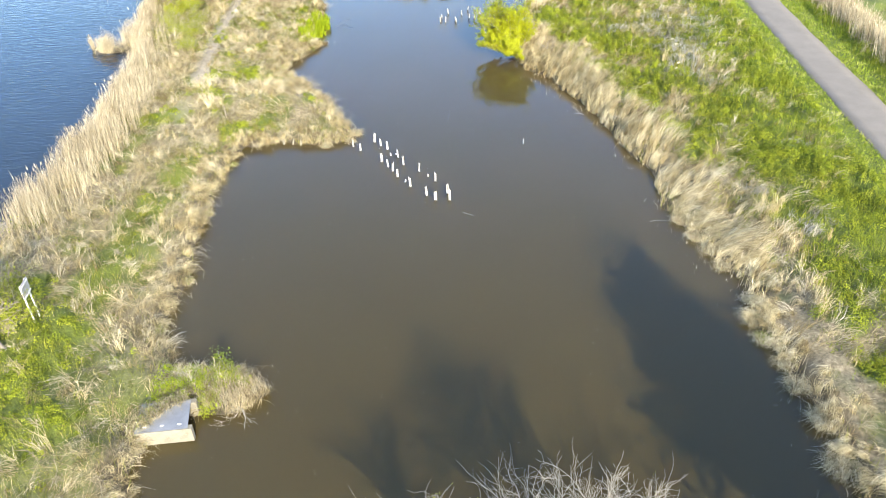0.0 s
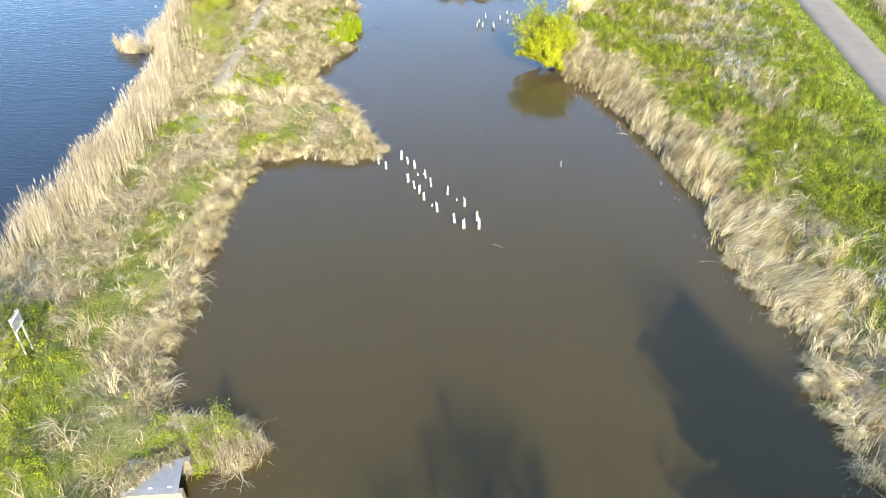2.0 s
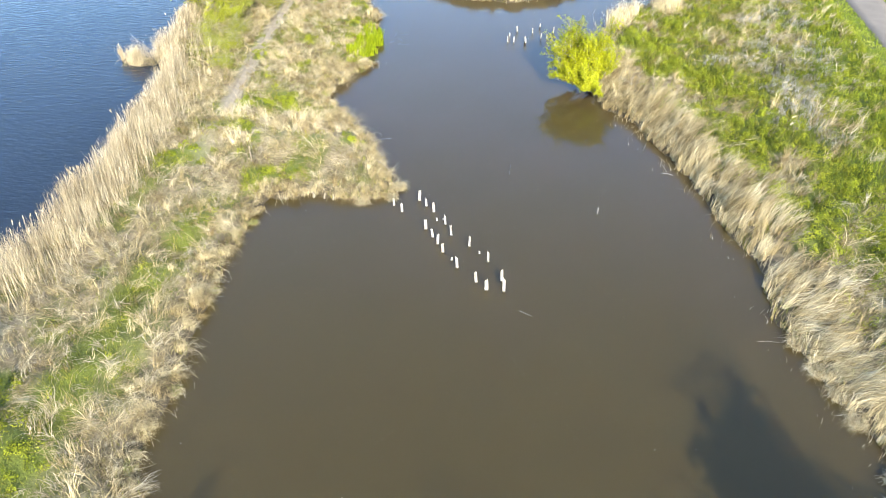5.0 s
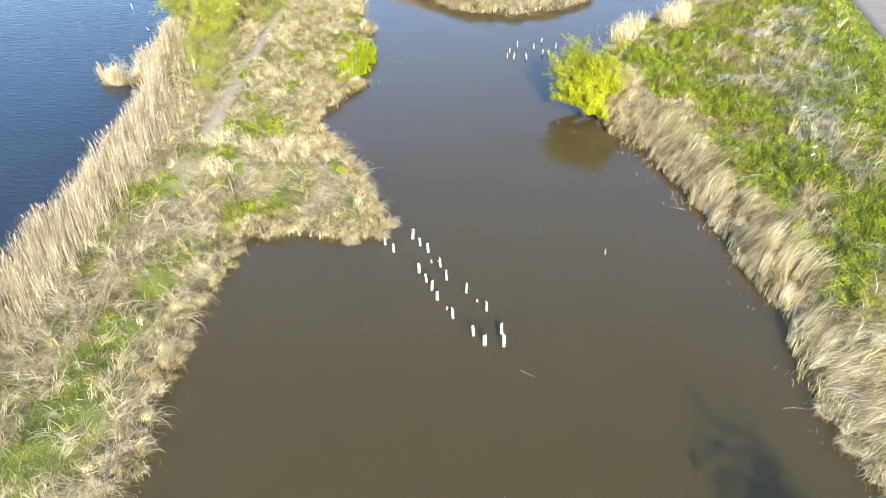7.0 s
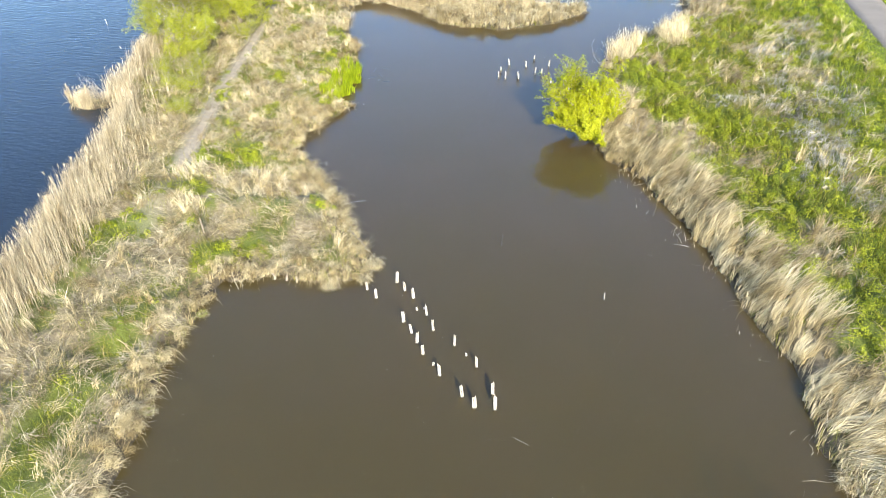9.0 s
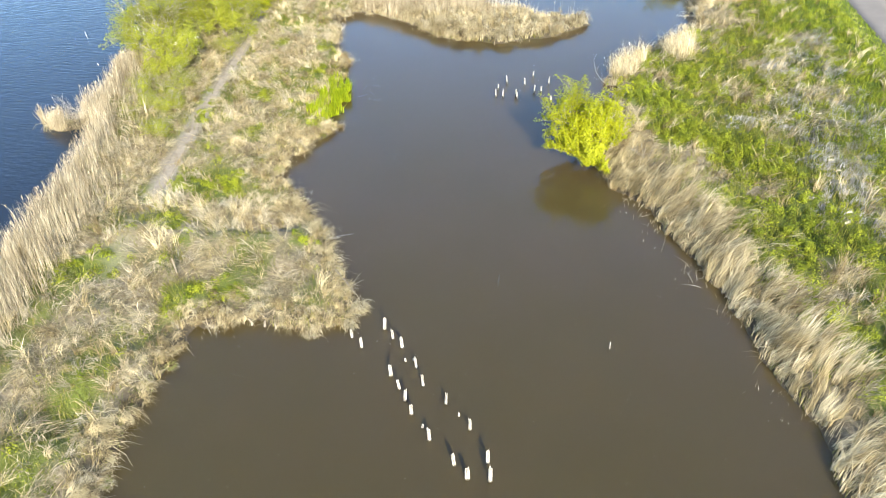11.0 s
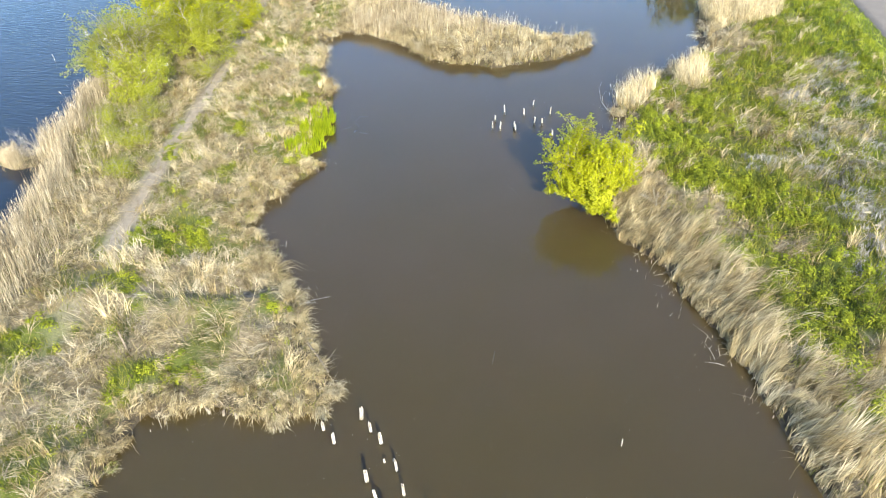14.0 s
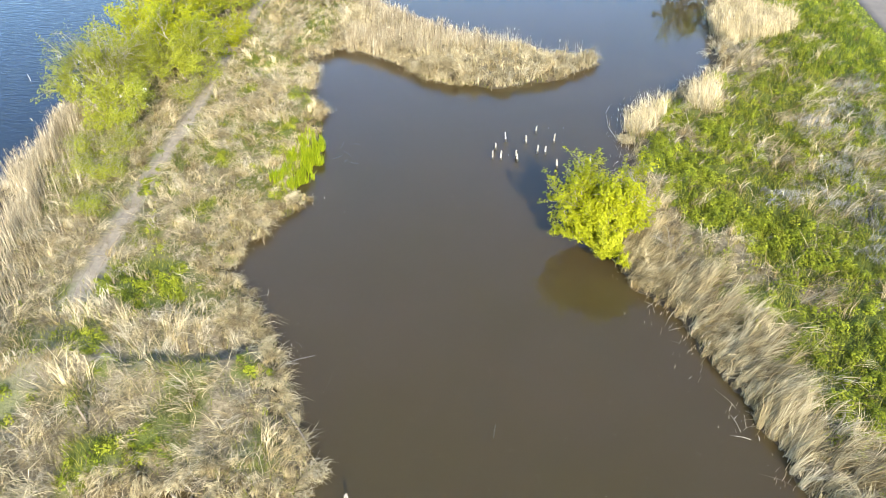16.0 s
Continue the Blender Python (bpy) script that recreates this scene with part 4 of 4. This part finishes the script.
tree("hawthorn_tree", (-21.4, 54.2, 0.4), [((-0.3, 0.1, 1.0), 2.0, 0.07), ((0.4, -0.4, 0.9), 1.7, 0.06), ((0.3, 0.6, 0.8), 1.9, 0.06), ((-0.7, -0.6, 0.8), 2.0, 0.06)],
     3, 5, 0.7, 0.06, HAWTHORN, 13, 0.050, "twiggy hawthorn just coming into leaf beside the trail", seed=21)
tree("hawthorn_tree", (-23.4, 64.5, 0.4), [((-0.3, 0.1, 1.0), 2.4, 0.07), ((0.4, -0.4, 0.9), 2.0, 0.06), ((0.3, 0.6, 0.8), 2.2, 0.06), ((-0.7, -0.6, 0.8), 2.4, 0.06)],
     3, 5, 0.7, 0.08, HAWTHORN, 10, 0.08, "leafy hawthorn beside the trail's far end", seed=22)
for i, (x, y, s) in enumerate([(-20.9, 47.0, 1.0), (-22.3, 46.0, 0.9), (-19.9, 44.5, 0.8), (-21.2, 44.0, 0.9), (-19.5, 41.6, 0.75), (-20.3, 52.3, 0.9)]):
    tree("twiggy_bush", (x, y, 0.35), [((-0.4, 0.1, 0.9), 0.9 * s, 0.025), ((0.3, -0.4, 0.9), 0.8 * s, 0.025), ((0.4, 0.5, 0.7), 0.9 * s, 0.02), ((-0.6, -0.5, 0.7), 0.9 * s, 0.02), ((0.0, 0.0, 1.0), 0.9 * s, 0.02)],
         2, 8, 0.8, 0.08, HAWTHORN, 3, 0.035, "low grey twiggy bush with sparse young leaves", bark=TWIG, seed=60 + i)
# sparse tree by the southern bank, the bare one whose crown reaches up below the drone, and the dense one beside it
tree("young_willow_tree", (-14.95, 14.9, 0.2), [((-0.70, 0.05, 1.0), 2.4, 0.17), ((-0.75, 0.85, 0.9), 1.7, 0.035), ((-1.0, 0.5, 0.9), 1.8, 0.04)], 3, 5, 0.7, 0.1, HAWTHORN, 5, 0.038,
     "leaning young tree with a grey stout trunk and sparse leaves", bark=BARK, twig=BARK, seed=31)
tree("bare_tree", (1.85, 6.6, 0.2), [((-0.04, 0.02, 1.0), 2.4, 0.17)], 0, 0, 0.6, 0.1, None, 0, 0, "bare pale-twigged tree with a dense crown of fine twigs", twig=PALE_TWIG, seed=43, rest=[
    ((-0.7, 0.2, 1.0), 2.12, 0.06), ((-0.2, 0.40, 1.0), 2.15, 0.065), ((0.25, 0.35, 1.0), 2.15, 0.065), ((0.6, 0.15, 1.0), 2.12, 0.055), ((-0.35, -0.1, 1.0), 2.12, 0.055), ((0.1, 0.7, 0.9), 2.1, 0.045)])
tree("budding_tree", (2.85, 6.25, 0.2), [((-0.1, 0.15, 1.0), 2.3, 0.06), ((0.0, 0.3, 1.0), 2.2, 0.05), ((-0.3, 0.25, 1.0), 2.2, 0.05)],
     3, 5, 0.55, 0.16, HAWTHORN, 4, 0.028, "slender pale tree with yellow-green opening buds", twig=PALE_TWIG, seed=45, jitter=0.03, extra=lambda x, y, z: random.random() < 0.5)
tree("budding_tree", (0.1, 6.5, 0.2), [((-0.30, -0.05, 1.0), 2.3, 0.10), ((-0.38, 0.1, 1.0), 2.2, 0.07), ((-0.55, 0.0, 1.0), 2.1, 0.06)],
     3, 5, 0.55, 0.16, HAWTHORN, 3, 0.026, "slender pale tree leaning over the water with opening buds", twig=PALE_TWIG, seed=47, jitter=0.03, extra=lambda x, y, z: random.random() < 0.5)
for x, y, s, n in ((5.0, 6.4, 1.18, 48), (6.9, 6.0, 1.15, 49)):
    tree("budding_tree", (x, y, 0.2), [((-0.15, 0.02, 1.0), 2.1 * s, 0.06), ((0.35, 0.2, 1.0), 2.0 * s, 0.05), ((-0.5, 0.1, 0.9), 1.9 * s, 0.05)],
         3, 5, 0.6, 0.14, HAWTHORN, 3, 0.026, "low twiggy tree with opening buds on the southern bank", twig=PALE_TWIG, seed=n, jitter=0.03, extra=lambda x, y, z: random.random() < 0.5)
tree("ivy_covered_tree", (10.9, 5.9, 0.5), [((-0.14, 0.02, 1.0), 4.2, 0.2), ((0.14, 0.05, 1.0), 4.2, 0.18), ((0.0, -0.14, 1.0), 4.1, 0.18), ((0.02, 0.16, 1.0), 4.0, 0.16)],
     3, 5, 0.34, 0.26, IVY, 6, 0.19, "tall dark ivy-covered tree on the bank", seed=51, jitter=0.27)
tree("willow_tree", (8.0, 76.0, 0.3), [((-0.4, 0.1, 1.0), 2.6, 0.10), ((0.3, -0.2, 1.0), 2.4, 0.09), ((0.5, 0.5, 0.9), 2.4, 0.08), ((-0.6, -0.3, 0.9), 2.2, 0.08)],
     3, 4, 0.6, 0.1, HAWTHORN, 5, 0.09, "leafy willow on the far bank above the water", seed=71)


# ---- weathered posts in the water ----
def post_mesh(rnd, tall, r):
    """A rotted stake: split, jagged top and uneven sides."""
    bm = bmesh.new()
    k, rings = 9, []
    levels = [-0.7, 0.03, 0.3 * tall, 0.65 * tall, 0.9 * tall, tall]
    prof = [r * rnd.uniform(0.72, 1.18) for _ in range(k)]
    for i, z in enumerate(levels):
        ring = []
        for j in range(k):
            a = j * 2 * math.pi / k
            q = prof[j] * (1.0 - 0.10 * i / len(levels)) * rnd.uniform(0.94, 1.06)
            dz = rnd.uniform(-0.15, 0.06) if i == len(levels) - 1 else 0
            ring.append(bm.verts.new((q * math.cos(a), q * math.sin(a), z + dz)))
        rings.append(ring)
    for a, b in zip(rings, rings[1:]):
        for j in range(k):
            bm.faces.new((a[j], a[(j + 1) % k], b[(j + 1) % k], b[j]))
    c = bm.verts.new((0, 0, tall - 0.07))
    for j in range(k):
        bm.faces.new((rings[-1][j], rings[-1][(j + 1) % k], c))
    return bm


def stake(x, y, tall, r, seed, group, label, wet=0.10):
    rnd = random.Random(seed)
    thing = tagged(new("wooden_post"), label, "post", group)
    thing.matrix_world = pose(x, y, 0, rnd.gauss(0, 3), rnd.gauss(0, 3), rnd.uniform(0, 360))
    bm = post_mesh(rnd, tall, r)
    part("shaft", bm, POST_WOOD, thing)
    bm = bmesh.new()
    k = 10
    rings = [[bm.verts.new((r * 1.13 * math.cos(6.2832 * j / k), r * 1.13 * math.sin(6.2832 * j / k), z + (rnd.uniform(-0.03, 0.03) if z > 0 else 0))) for j in range(k)] for z in (-0.4, wet)]
    for j in range(k):
        bm.faces.new((rings[0][j], rings[0][(j + 1) % k], rings[1][(j + 1) % k], rings[1][j]))
    part("wet_band", bm, WET_WOOD, thing, "dark wet band at the waterline")
    return thing


ROW_A = [(-6.90, 30.34, .42), (-6.48, 29.94, .42), (-5.94, 30.89, .5), (-5.56, 30.48, .46), (-5.18, 30.14, .46), (-5.28, 28.90, .5), (-4.91, 28.41, .46), (-4.64, 28.00, .52), (-4.35, 27.53, .5),
         (-4.57, 29.35, .5), (-4.22, 28.65, .55), (-3.68, 26.71, .52), (-3.42, 28.06, .55), (-2.87, 25.99, .52), (-2.46, 25.62, .54), (-2.60, 27.23, .54), (-1.98, 26.22, .52), (-1.85, 25.65, .64)]
for i, (x, y, h) in enumerate(ROW_A):
    stake(x, y, h * 0.87, 0.052 + 0.008 * ((i * 7) % 3 - 1), 100 + i, "double row of posts", "weathered pale wooden post with a jagged top standing in the pond", 0.04)
ROW_B = [(-4.11, 49.07, .55), (-4.08, 49.98, .42), (-3.75, 49.07, .55), (-3.68, 50.81, .55), (-3.08, 49.3, .45), (-3.00, 49.05, .5), (-2.71, 50.78, .48), (-2.32, 51.87, .45), (-2.15, 49.88, .55),
         (-1.77, 49.88, .5), (-1.42, 51.02, .55), (-1.21, 48.67, .5), (-0.29, 48.80, .55), (0.24, 49.33, .5), (-0.74, 47.91, .5)]
for i, (x, y, h) in enumerate(ROW_B):
    stake(x, y, h * 0.85, 0.042, 200 + i, "far group of posts", "slim pale wooden post with a dark wet foot in the pond", 0.14)
for i, (x, y) in enumerate([(-2.98, 27.67), (-4.95, 29.55), (-4.7, 29.62), (-3.95, 27.1)]):
    stake(x, y, 0.10 + 0.04 * (i % 2), 0.035, 300 + i, "rotted stubs", "rotted stub of a post just above the water", 0.02)
stake(1.39, 31.08, 0.3, 0.017, 310, "", "thin pale stake standing alone in the pond", 0.02)


def ground_post():
    rnd = random.Random(9)
    thing = tagged(new("marker_post"), "old grey wooden post standing in dry grass", "post")
    thing.matrix_world = pose(-13.7, 32.0, float(height(-13.7, 32.0)), 3, -2, 20)
    part("shaft", post_mesh(rnd, 0.75, 0.035), BARK, thing)


ground_post()


# ---- concrete outlet box with zinc cover ----
def block(bm, x0, x1, y0, y1, z0, z1, chip=0.012, seed=1):
    """A cast block with worn, chipped edges."""
    rnd = random.Random(seed)
    made = bmesh.ops.create_cube(bm, size=1.0)["verts"]
    for v in made:
        v.co = Vector((x0 + (v.co.x + 0.5) * (x1 - x0), y0 + (v.co.y + 0.5) * (y1 - y0), z0 + (v.co.z + 0.5) * (z1 - z0)))
    edges = list({e for v in made for e in v.link_edges})
    bmesh.ops.bevel(bm, geom=edges, offset=chip, segments=2, profile=0.6, affect="EDGES")
    for v in bm.verts:
        v.co += Vector([rnd.gauss(0, chip * 0.15) for _ in range(3)])
    return bm


def outlet_box():
    thing = tagged(new("outlet_box"), "concrete drainage outlet with a zinc sheet cover at the pond's edge", "culvert")
    thing.matrix_world = pose(-8.2, 12.37, 0, 0, 0, 11.3)
    part("near_wall", block(bmesh.new(), -1.55, 0.0, 0.0, 0.17, -0.6, 0.50, 0.015, 1), CONCRETE, thing)
    part("far_wall", block(bmesh.new(), -1.55, 0.0, 0.93, 1.10, -0.6, 0.56, 0.015, 2), CONCRETE, thing)
    part("back_wall", block(bmesh.new(), -1.62, -1.46, 0.15, 0.95, -0.6, 0.50, 0.015, 3), CONCRETE, thing)
    part("floor_slab", block(bmesh.new(), -1.5, 0.02, 0.15, 0.95, -0.6, -0.25, 0.015, 4), CONCRETE, thing)
    cover = tagged(new("cover"), "grey zinc sheets with a folded seam")
    cover.parent = thing
    for i, (a, b) in enumerate([(-1.55, -1.06), (-1.07, -0.58), (-0.59, -0.10)]):
        bm = bmesh.new()
        p = [bm.verts.new(c) for c in ((a, 0.03, 0.506 + 0.003 * i), (b, 0.03, 0.506 + 0.003 * i), (b - 0.05 * (i == 2), 1.02, 0.575 + 0.003 * i), (a, 1.02, 0.575 + 0.003 * i))]
        f = bm.faces.new(p)
        top = bmesh.ops.extrude_face_region(bm, geom=[f])["geom"]
        bmesh.ops.translate(bm, vec=(0, 0, 0.006), verts=[v for v in top if isinstance(v, bmesh.types.BMVert)])
        part("sheet", bm, ZINC, cover)
        bm = block(bmesh.new(), a + 0.20, a + 0.30, 0.18, 0.21, 0.525, 0.56, 0.006, 7 + i)
        part("lifting_tab", bm, WHITE_PAINT, cover, "small pale lifting tab")


outlet_box()


# ---- weathered sign on two legs ----
def sign():
    thing = tagged(new("information_sign"), "small weathered sign on two flaking white legs in the weeds", "sign")
    thing.matrix_world = pose(-15.02, 16.51, float(height(-15.02, 16.51)), 0, 1, 12.7)
    for k in (-0.21, 0.21):
        part("leg", block(bmesh.new(), -0.022, 0.022, k - 0.022, k + 0.022, -0.5, 1.58, 0.006, 11), WHITE_PAINT, thing)
    part("board", block(bmesh.new(), 0.026, 0.042, -0.29, 0.29, 1.06, 1.60, 0.004, 12), SIGN_BOARD, thing, "bleached blank board")
    for z in (1.12, 1.52):
        part("batten", block(bmesh.new(), 0.046, 0.062, -0.27, 0.27, z - 0.03, z + 0.03, 0.004, 13), WHITE_PAINT, thing, "flaking white batten")



sign()


# ---- tussocks at the water's edge ----
def tussock(x, y, r, tall, mat, label, green=0.0, z=None, name="sedge_tussock"):
    """A plant of hanging sedge that falls towards the water in uneven locks."""
    n = int(300 * max(r / 0.4, 0.5))
    a, q = rng.uniform(0, 6.283, n), 0.7 * r * np.sqrt(rng.random(n))
    bx, by = x + q * np.cos(a), y + q * np.sin(a)
    base = max(float(height(x, y)), -0.05) if z is None else z
    fall = float(downhill(np.array([x]), np.array([y]))[0])
    az = fall + rng.normal(0, 0.95, n) + 0.8 * (drift(bx, by, 0.3, 61) - 0.5)
    length = (0.65 * r + 0.85 * tall) * rng.uniform(0.4, 1.05, n)
    thing = tagged(new(name), label, "sedge", "tussocks on the shore")
    mesh_part("dry_crown", blade_mesh("dry_crown", bx, by, np.full(n, base - 0.05), length, 0.0125 * rng.uniform(0.6, 1.4, n), az, rng.uniform(0.0, 0.9, n), rng.uniform(1.5, 2.8, n), mat, z is None), thing)
    if green:
        n = int(n * green)
        mesh_part("green_shoot", blade_mesh("green_shoot", bx[:n], by[:n], np.full(n, base), length[:n] * 0.8, np.full(n, 0.014), az[:n], rng.uniform(0.0, 0.5, n), rng.uniform(0.5, 1.6, n), VERGE), thing, "fresh green blades")


for x, y, r, tall in [(9.0, 18.5, .5, .4), (9.5, 15.6, .55, .5), (9.75, 14.2, .6, .5), (9.6, 12.7, .6, .5), (8.75, 21.6, .5, .35), (8.1, 23.4, .5, .35), (8.45, 22.5, .45, .35), (7.75, 24.6, .5, .4), (9.35, 16.6, .45, .4),
                      (2.05, 51.7, .55, .35), (-7.1, 31.7, .5, .35), (-7.2, 30.9, .35, .35), (-8.3, 30.4, .4, .3), (9.2, 19.6, .45, .4)]:
    tussock(x, y, r, tall, PALE_STRAW, "pale drooping tussock of dead sedge at the water's edge")
for x, y, r, tall in [(9.05, 17.6, .4, .35), (-12.2, 28.2, .28, .2), (-11.95, 23.95, .28, .25), (-10.95, 16.5, .25, .4), (-11.1, 19.4, .25, .3), (-13.0, 40.0, .4, .35)]:
    tussock(x, y, r, tall, PALE_STRAW, "small sedge tussock with fresh green shoots in the shallows", 0.35)


# ---- the reedy spit beside the outlet ----
def spit():
    weeds("leafy_weeds", (-9.9, -7.6, 13.2, 15.0), 110, "bright green brambles covering the spit beside the outlet", lambda x, y, d: 1.0 * (x < -7.9 + 0.3 * (y - 14)), 0.28, 0.55, 0.05, 80, IRIS)
    reed_stand("reed_stand", (-8.3, -6.4, 13.4, 14.8), 1500, lambda x, y, d: 0.9 * (d > -0.2), 0.85, "pale broken reeds on the tip of the spit", (-0.8, 0.35))
    lodged("dry_grass", (-8.6, -6.4, 13.2, 14.9), 25, PALE_STRAW, "tangled dead stems on the spit", lambda x, y, d: 1.0 * (d > -0.2), 0.7)
    tree("elder_sapling", (-7.9, 14.55, 0.2), [((0.1, 0.1, 1.0), 0.55, 0.012), ((0.4, -0.1, 0.9), 0.5, 0.01), ((-0.4, 0.1, 0.9), 0.45, 0.01)], 2, 4, 0.6, 0.15, WEED, 5, 0.042, "small leafy sapling on the spit", bark=TWIG, seed=81)
    tree("dead_branch", (-7.3, 13.7, 0.12), [((0.5, -0.9, 0.05), 0.9, 0.018), ((0.1, -1.0, 0.1), 0.8, 0.015), ((0.8, -0.6, 0.1), 0.7, 0.015)], 2, 5, 0.6, -0.05, None, 0, 0, "grey dead branches trailing in the water", bark=TWIG, seed=82)


spit()
for x, y, z in [(-9.62, 12.5, 0.56), (-9.45, 12.85, 0.58), (-9.2, 13.15, 0.60), (-9.75, 12.9, 0.5), (-9.8, 12.2, 0.4), (-8.95, 13.4, 0.55)]:
    tussock(x, y, 0.34, 0.3, STRAW, "tangle of dead grass lying over the outlet's cover", 0.12, z, "grass_tangle")


# ---- small things in and on the water ----
def bent_stalks(name, box, count, near, far, label):
    """Single stalks standing in the shallows off a shore."""
    x, y = rng.uniform(box[0], box[1], count), rng.uniform(box[2], box[3], count)
    d = lookup(GRID_D, x, y)
    ok = (d < near) & (d > far) & (rng.random(count) < np.exp(d / 0.45)) & (drift(x, y, 1.4, 50) > 0.35)
    x, y = x[ok], y[ok]
    n = len(x)
    flat = rng.random(n) < 0.07
    me = blade_mesh(name, x, y, np.full(n, -0.05), np.where(flat, rng.uniform(0.5, 1.1, n), rng.uniform(0.15, 0.4, n)), np.full(n, 0.014), rng.uniform(0, 6.28, n), np.where(flat, 1.3, rng.uniform(0, 0.5, n)), np.where(flat, 1.62, rng.uniform(0, 0.9, n)), REED)
    stuff(name, me, label, "reed stalks")


bent_stalks("reed_stalks", (1, 11, 11, 58), 17000, 0.0, -1.5, "broken reed stalks standing in the shallows")
bent_stalks("reed_stalks", (-16, 2, 9, 63), 6000, 0.0, -0.8, "broken reed stalks in the shallows off the peninsula")


def flecks():
    n = 700
    x, y = rng.uniform(-12, 9, n), rng.uniform(10, 58, n)
    ok = lookup(GRID_D, x, y) < -0.3
    p = np.stack([x[ok], y[ok], np.full(ok.sum(), 0.006)], -1)
    n = len(p)
    me = leaf_mesh("floating_flecks", p, rng.uniform(0.010, 0.020, n), FOAM, 40.0, 1.4)
    stuff("floating_flecks", me, "tiny pale seeds and bits floating on the pond", "debris")


flecks()


def stick(name, points, r, mat, label, category):
    tagged(new(name, tubes(name, [[(p, r * (1 - 0.6 * i / len(points))) for i, p in enumerate(points)]], mat, 6)), label, category)


stick("floating_stick", [(-1.22, 24.72, 0.01), (-1.00, 24.60, 0.025), (-0.78, 24.52, 0.012)], 0.009, PALE_TWIG, "thin pale stick floating on the pond", "stick")
stick("bent_branch", [(1.5, 51.9, 0.0), (1.1, 52.3, 0.35), (0.95, 53.0, 0.75), (1.1, 53.4, 0.95)], 0.012, PALE_TWIG, "bare curved branch rising from the water", "branch")
stick("thin_pole", [(-30.9, 54.2, -0.3), (-30.92, 54.2, 0.2), (-30.95, 54.2, 0.4)], 0.014, WHITE_PAINT, "thin white pole standing in the lake", "pole")
stick("reed_stalk", [(-2.45, 33.6, -0.1), (-2.43, 33.6, 0.3), (-2.4, 33.62, 0.55)], 0.008, WET_WOOD, "single thin stem standing in open water", "stem")
stick("driftwood_log", [(-8.75, 33.75, 0.22), (-8.3, 33.3, 0.30), (-7.8, 32.8, 0.28), (-7.35, 32.35, 0.15)], 0.045, BARK, "weathered log along the tip of the peninsula", "log")
for i, (x, y) in enumerate([(-9.95, 30.42), (-9.55, 30.38), (-10.4, 30.42)]):
    stick("broken_stump", [(x, y, -0.1), (x + 0.06, y - 0.05, 0.15), (x + 0.12 - 0.05 * i, y - 0.1, 0.32)], 0.05, PALE_TWIG, "short broken pale stump at the water's edge", "stump")
shrub, limbs = tree("dead_branch", (-24.3, 43.6, 0.1), [((-0.9, -0.3, 0.25), 1.3, 0.02), ((-0.6, -0.7, 0.3), 1.1, 0.02), ((-1.0, 0.2, 0.3), 1.2, 0.02)], 2, 6, 0.7, 0.05, BLOSSOM, 1, 0.04, "pale dead branches with bits of white litter over the lake's edge", bark=PALE_TWIG, seed=91,
                    extra=lambda x, y, z: random.random() < 0.25, leaf_name="litter")
stick("bare_branch", [(-9.29, 35.18, 0.15), (-8.81, 35.51, 0.16), (-8.34, 35.84, 0.08)], 0.009, PALE_TWIG, "thin bare branch reaching out over the water", "branch")
tree("dead_shrub", (3.08, 42.2, 0.45), [((0.1, 0.3, 1.0), 0.8, 0.018), ((-0.4, 0.2, 1.0), 0.7, 0.014), ((0.4, 0.1, 1.0), 0.7, 0.014)], 2, 4, 0.55, 0.12, None, 0, 0, "small dead shrub with bleached bare stems", bark=PALE_TWIG, seed=92)
for i, (x, y) in enumerate([(-11.23, 48.09), (-11.25, 49.2), (-10.72, 48.53), (-10.66, 49.53), (-10.73, 47.93), (-10.34, 47.75)]):
    turn = 1.1 * i
    stick("drowned_twig", [(x - 0.25 * math.cos(turn), y - 0.25 * math.sin(turn), -0.03), (x, y, 0.05), (x + 0.3 * math.cos(turn + 0.5), y + 0.3 * math.sin(turn + 0.5), 0.10)], 0.010, WET_WOOD, "thin dark twig poking out of the shallows", "twig")


def reed_plume(x, y, seed):
    """One tall reed with its drooping feathery head."""
    rnd = random.Random(seed)
    z, way = float(height(x, y)), rnd.uniform(-0.6, 0.8)
    line = [(x, y, z), (x + 0.12 * math.cos(way), y + 0.12 * math.sin(way), z + 0.7), (x + 0.35 * math.cos(way), y + 0.35 * math.sin(way), z + 1.15)]
    thing = tagged(new("reed_plume"), "single tall reed with a pale feathery plume", "reed", "reed plumes")
    mesh_part("stem", tubes("stem", [[(p, 0.007) for p in line]], REED, 4), thing)
    tip, n = np.array(line[-1]), 40
    f = rng.random(n)
    p = tip + f[:, None] * np.array([0.16 * math.cos(way), 0.16 * math.sin(way), 0.05])
    mesh_part("plume", blade_mesh("plume", p[:, 0], p[:, 1], p[:, 2], rng.uniform(0.06, 0.14, n), np.full(n, 0.012), way + rng.normal(0, 0.8, n), rng.uniform(0.6, 1.4, n), rng.uniform(1.2, 2.4, n), PALE_STRAW, False, tone=rng.uniform(0.6, 1.0, n)), thing, "pale drooping seed head")


for i, (x, y) in enumerate([(9.64, 41.27), (9.26, 37.29), (9.11, 36.48), (9.75, 40.52), (10.48, 46.22), (8.91, 48.49)]):
    reed_plume(x, y, 400 + i)
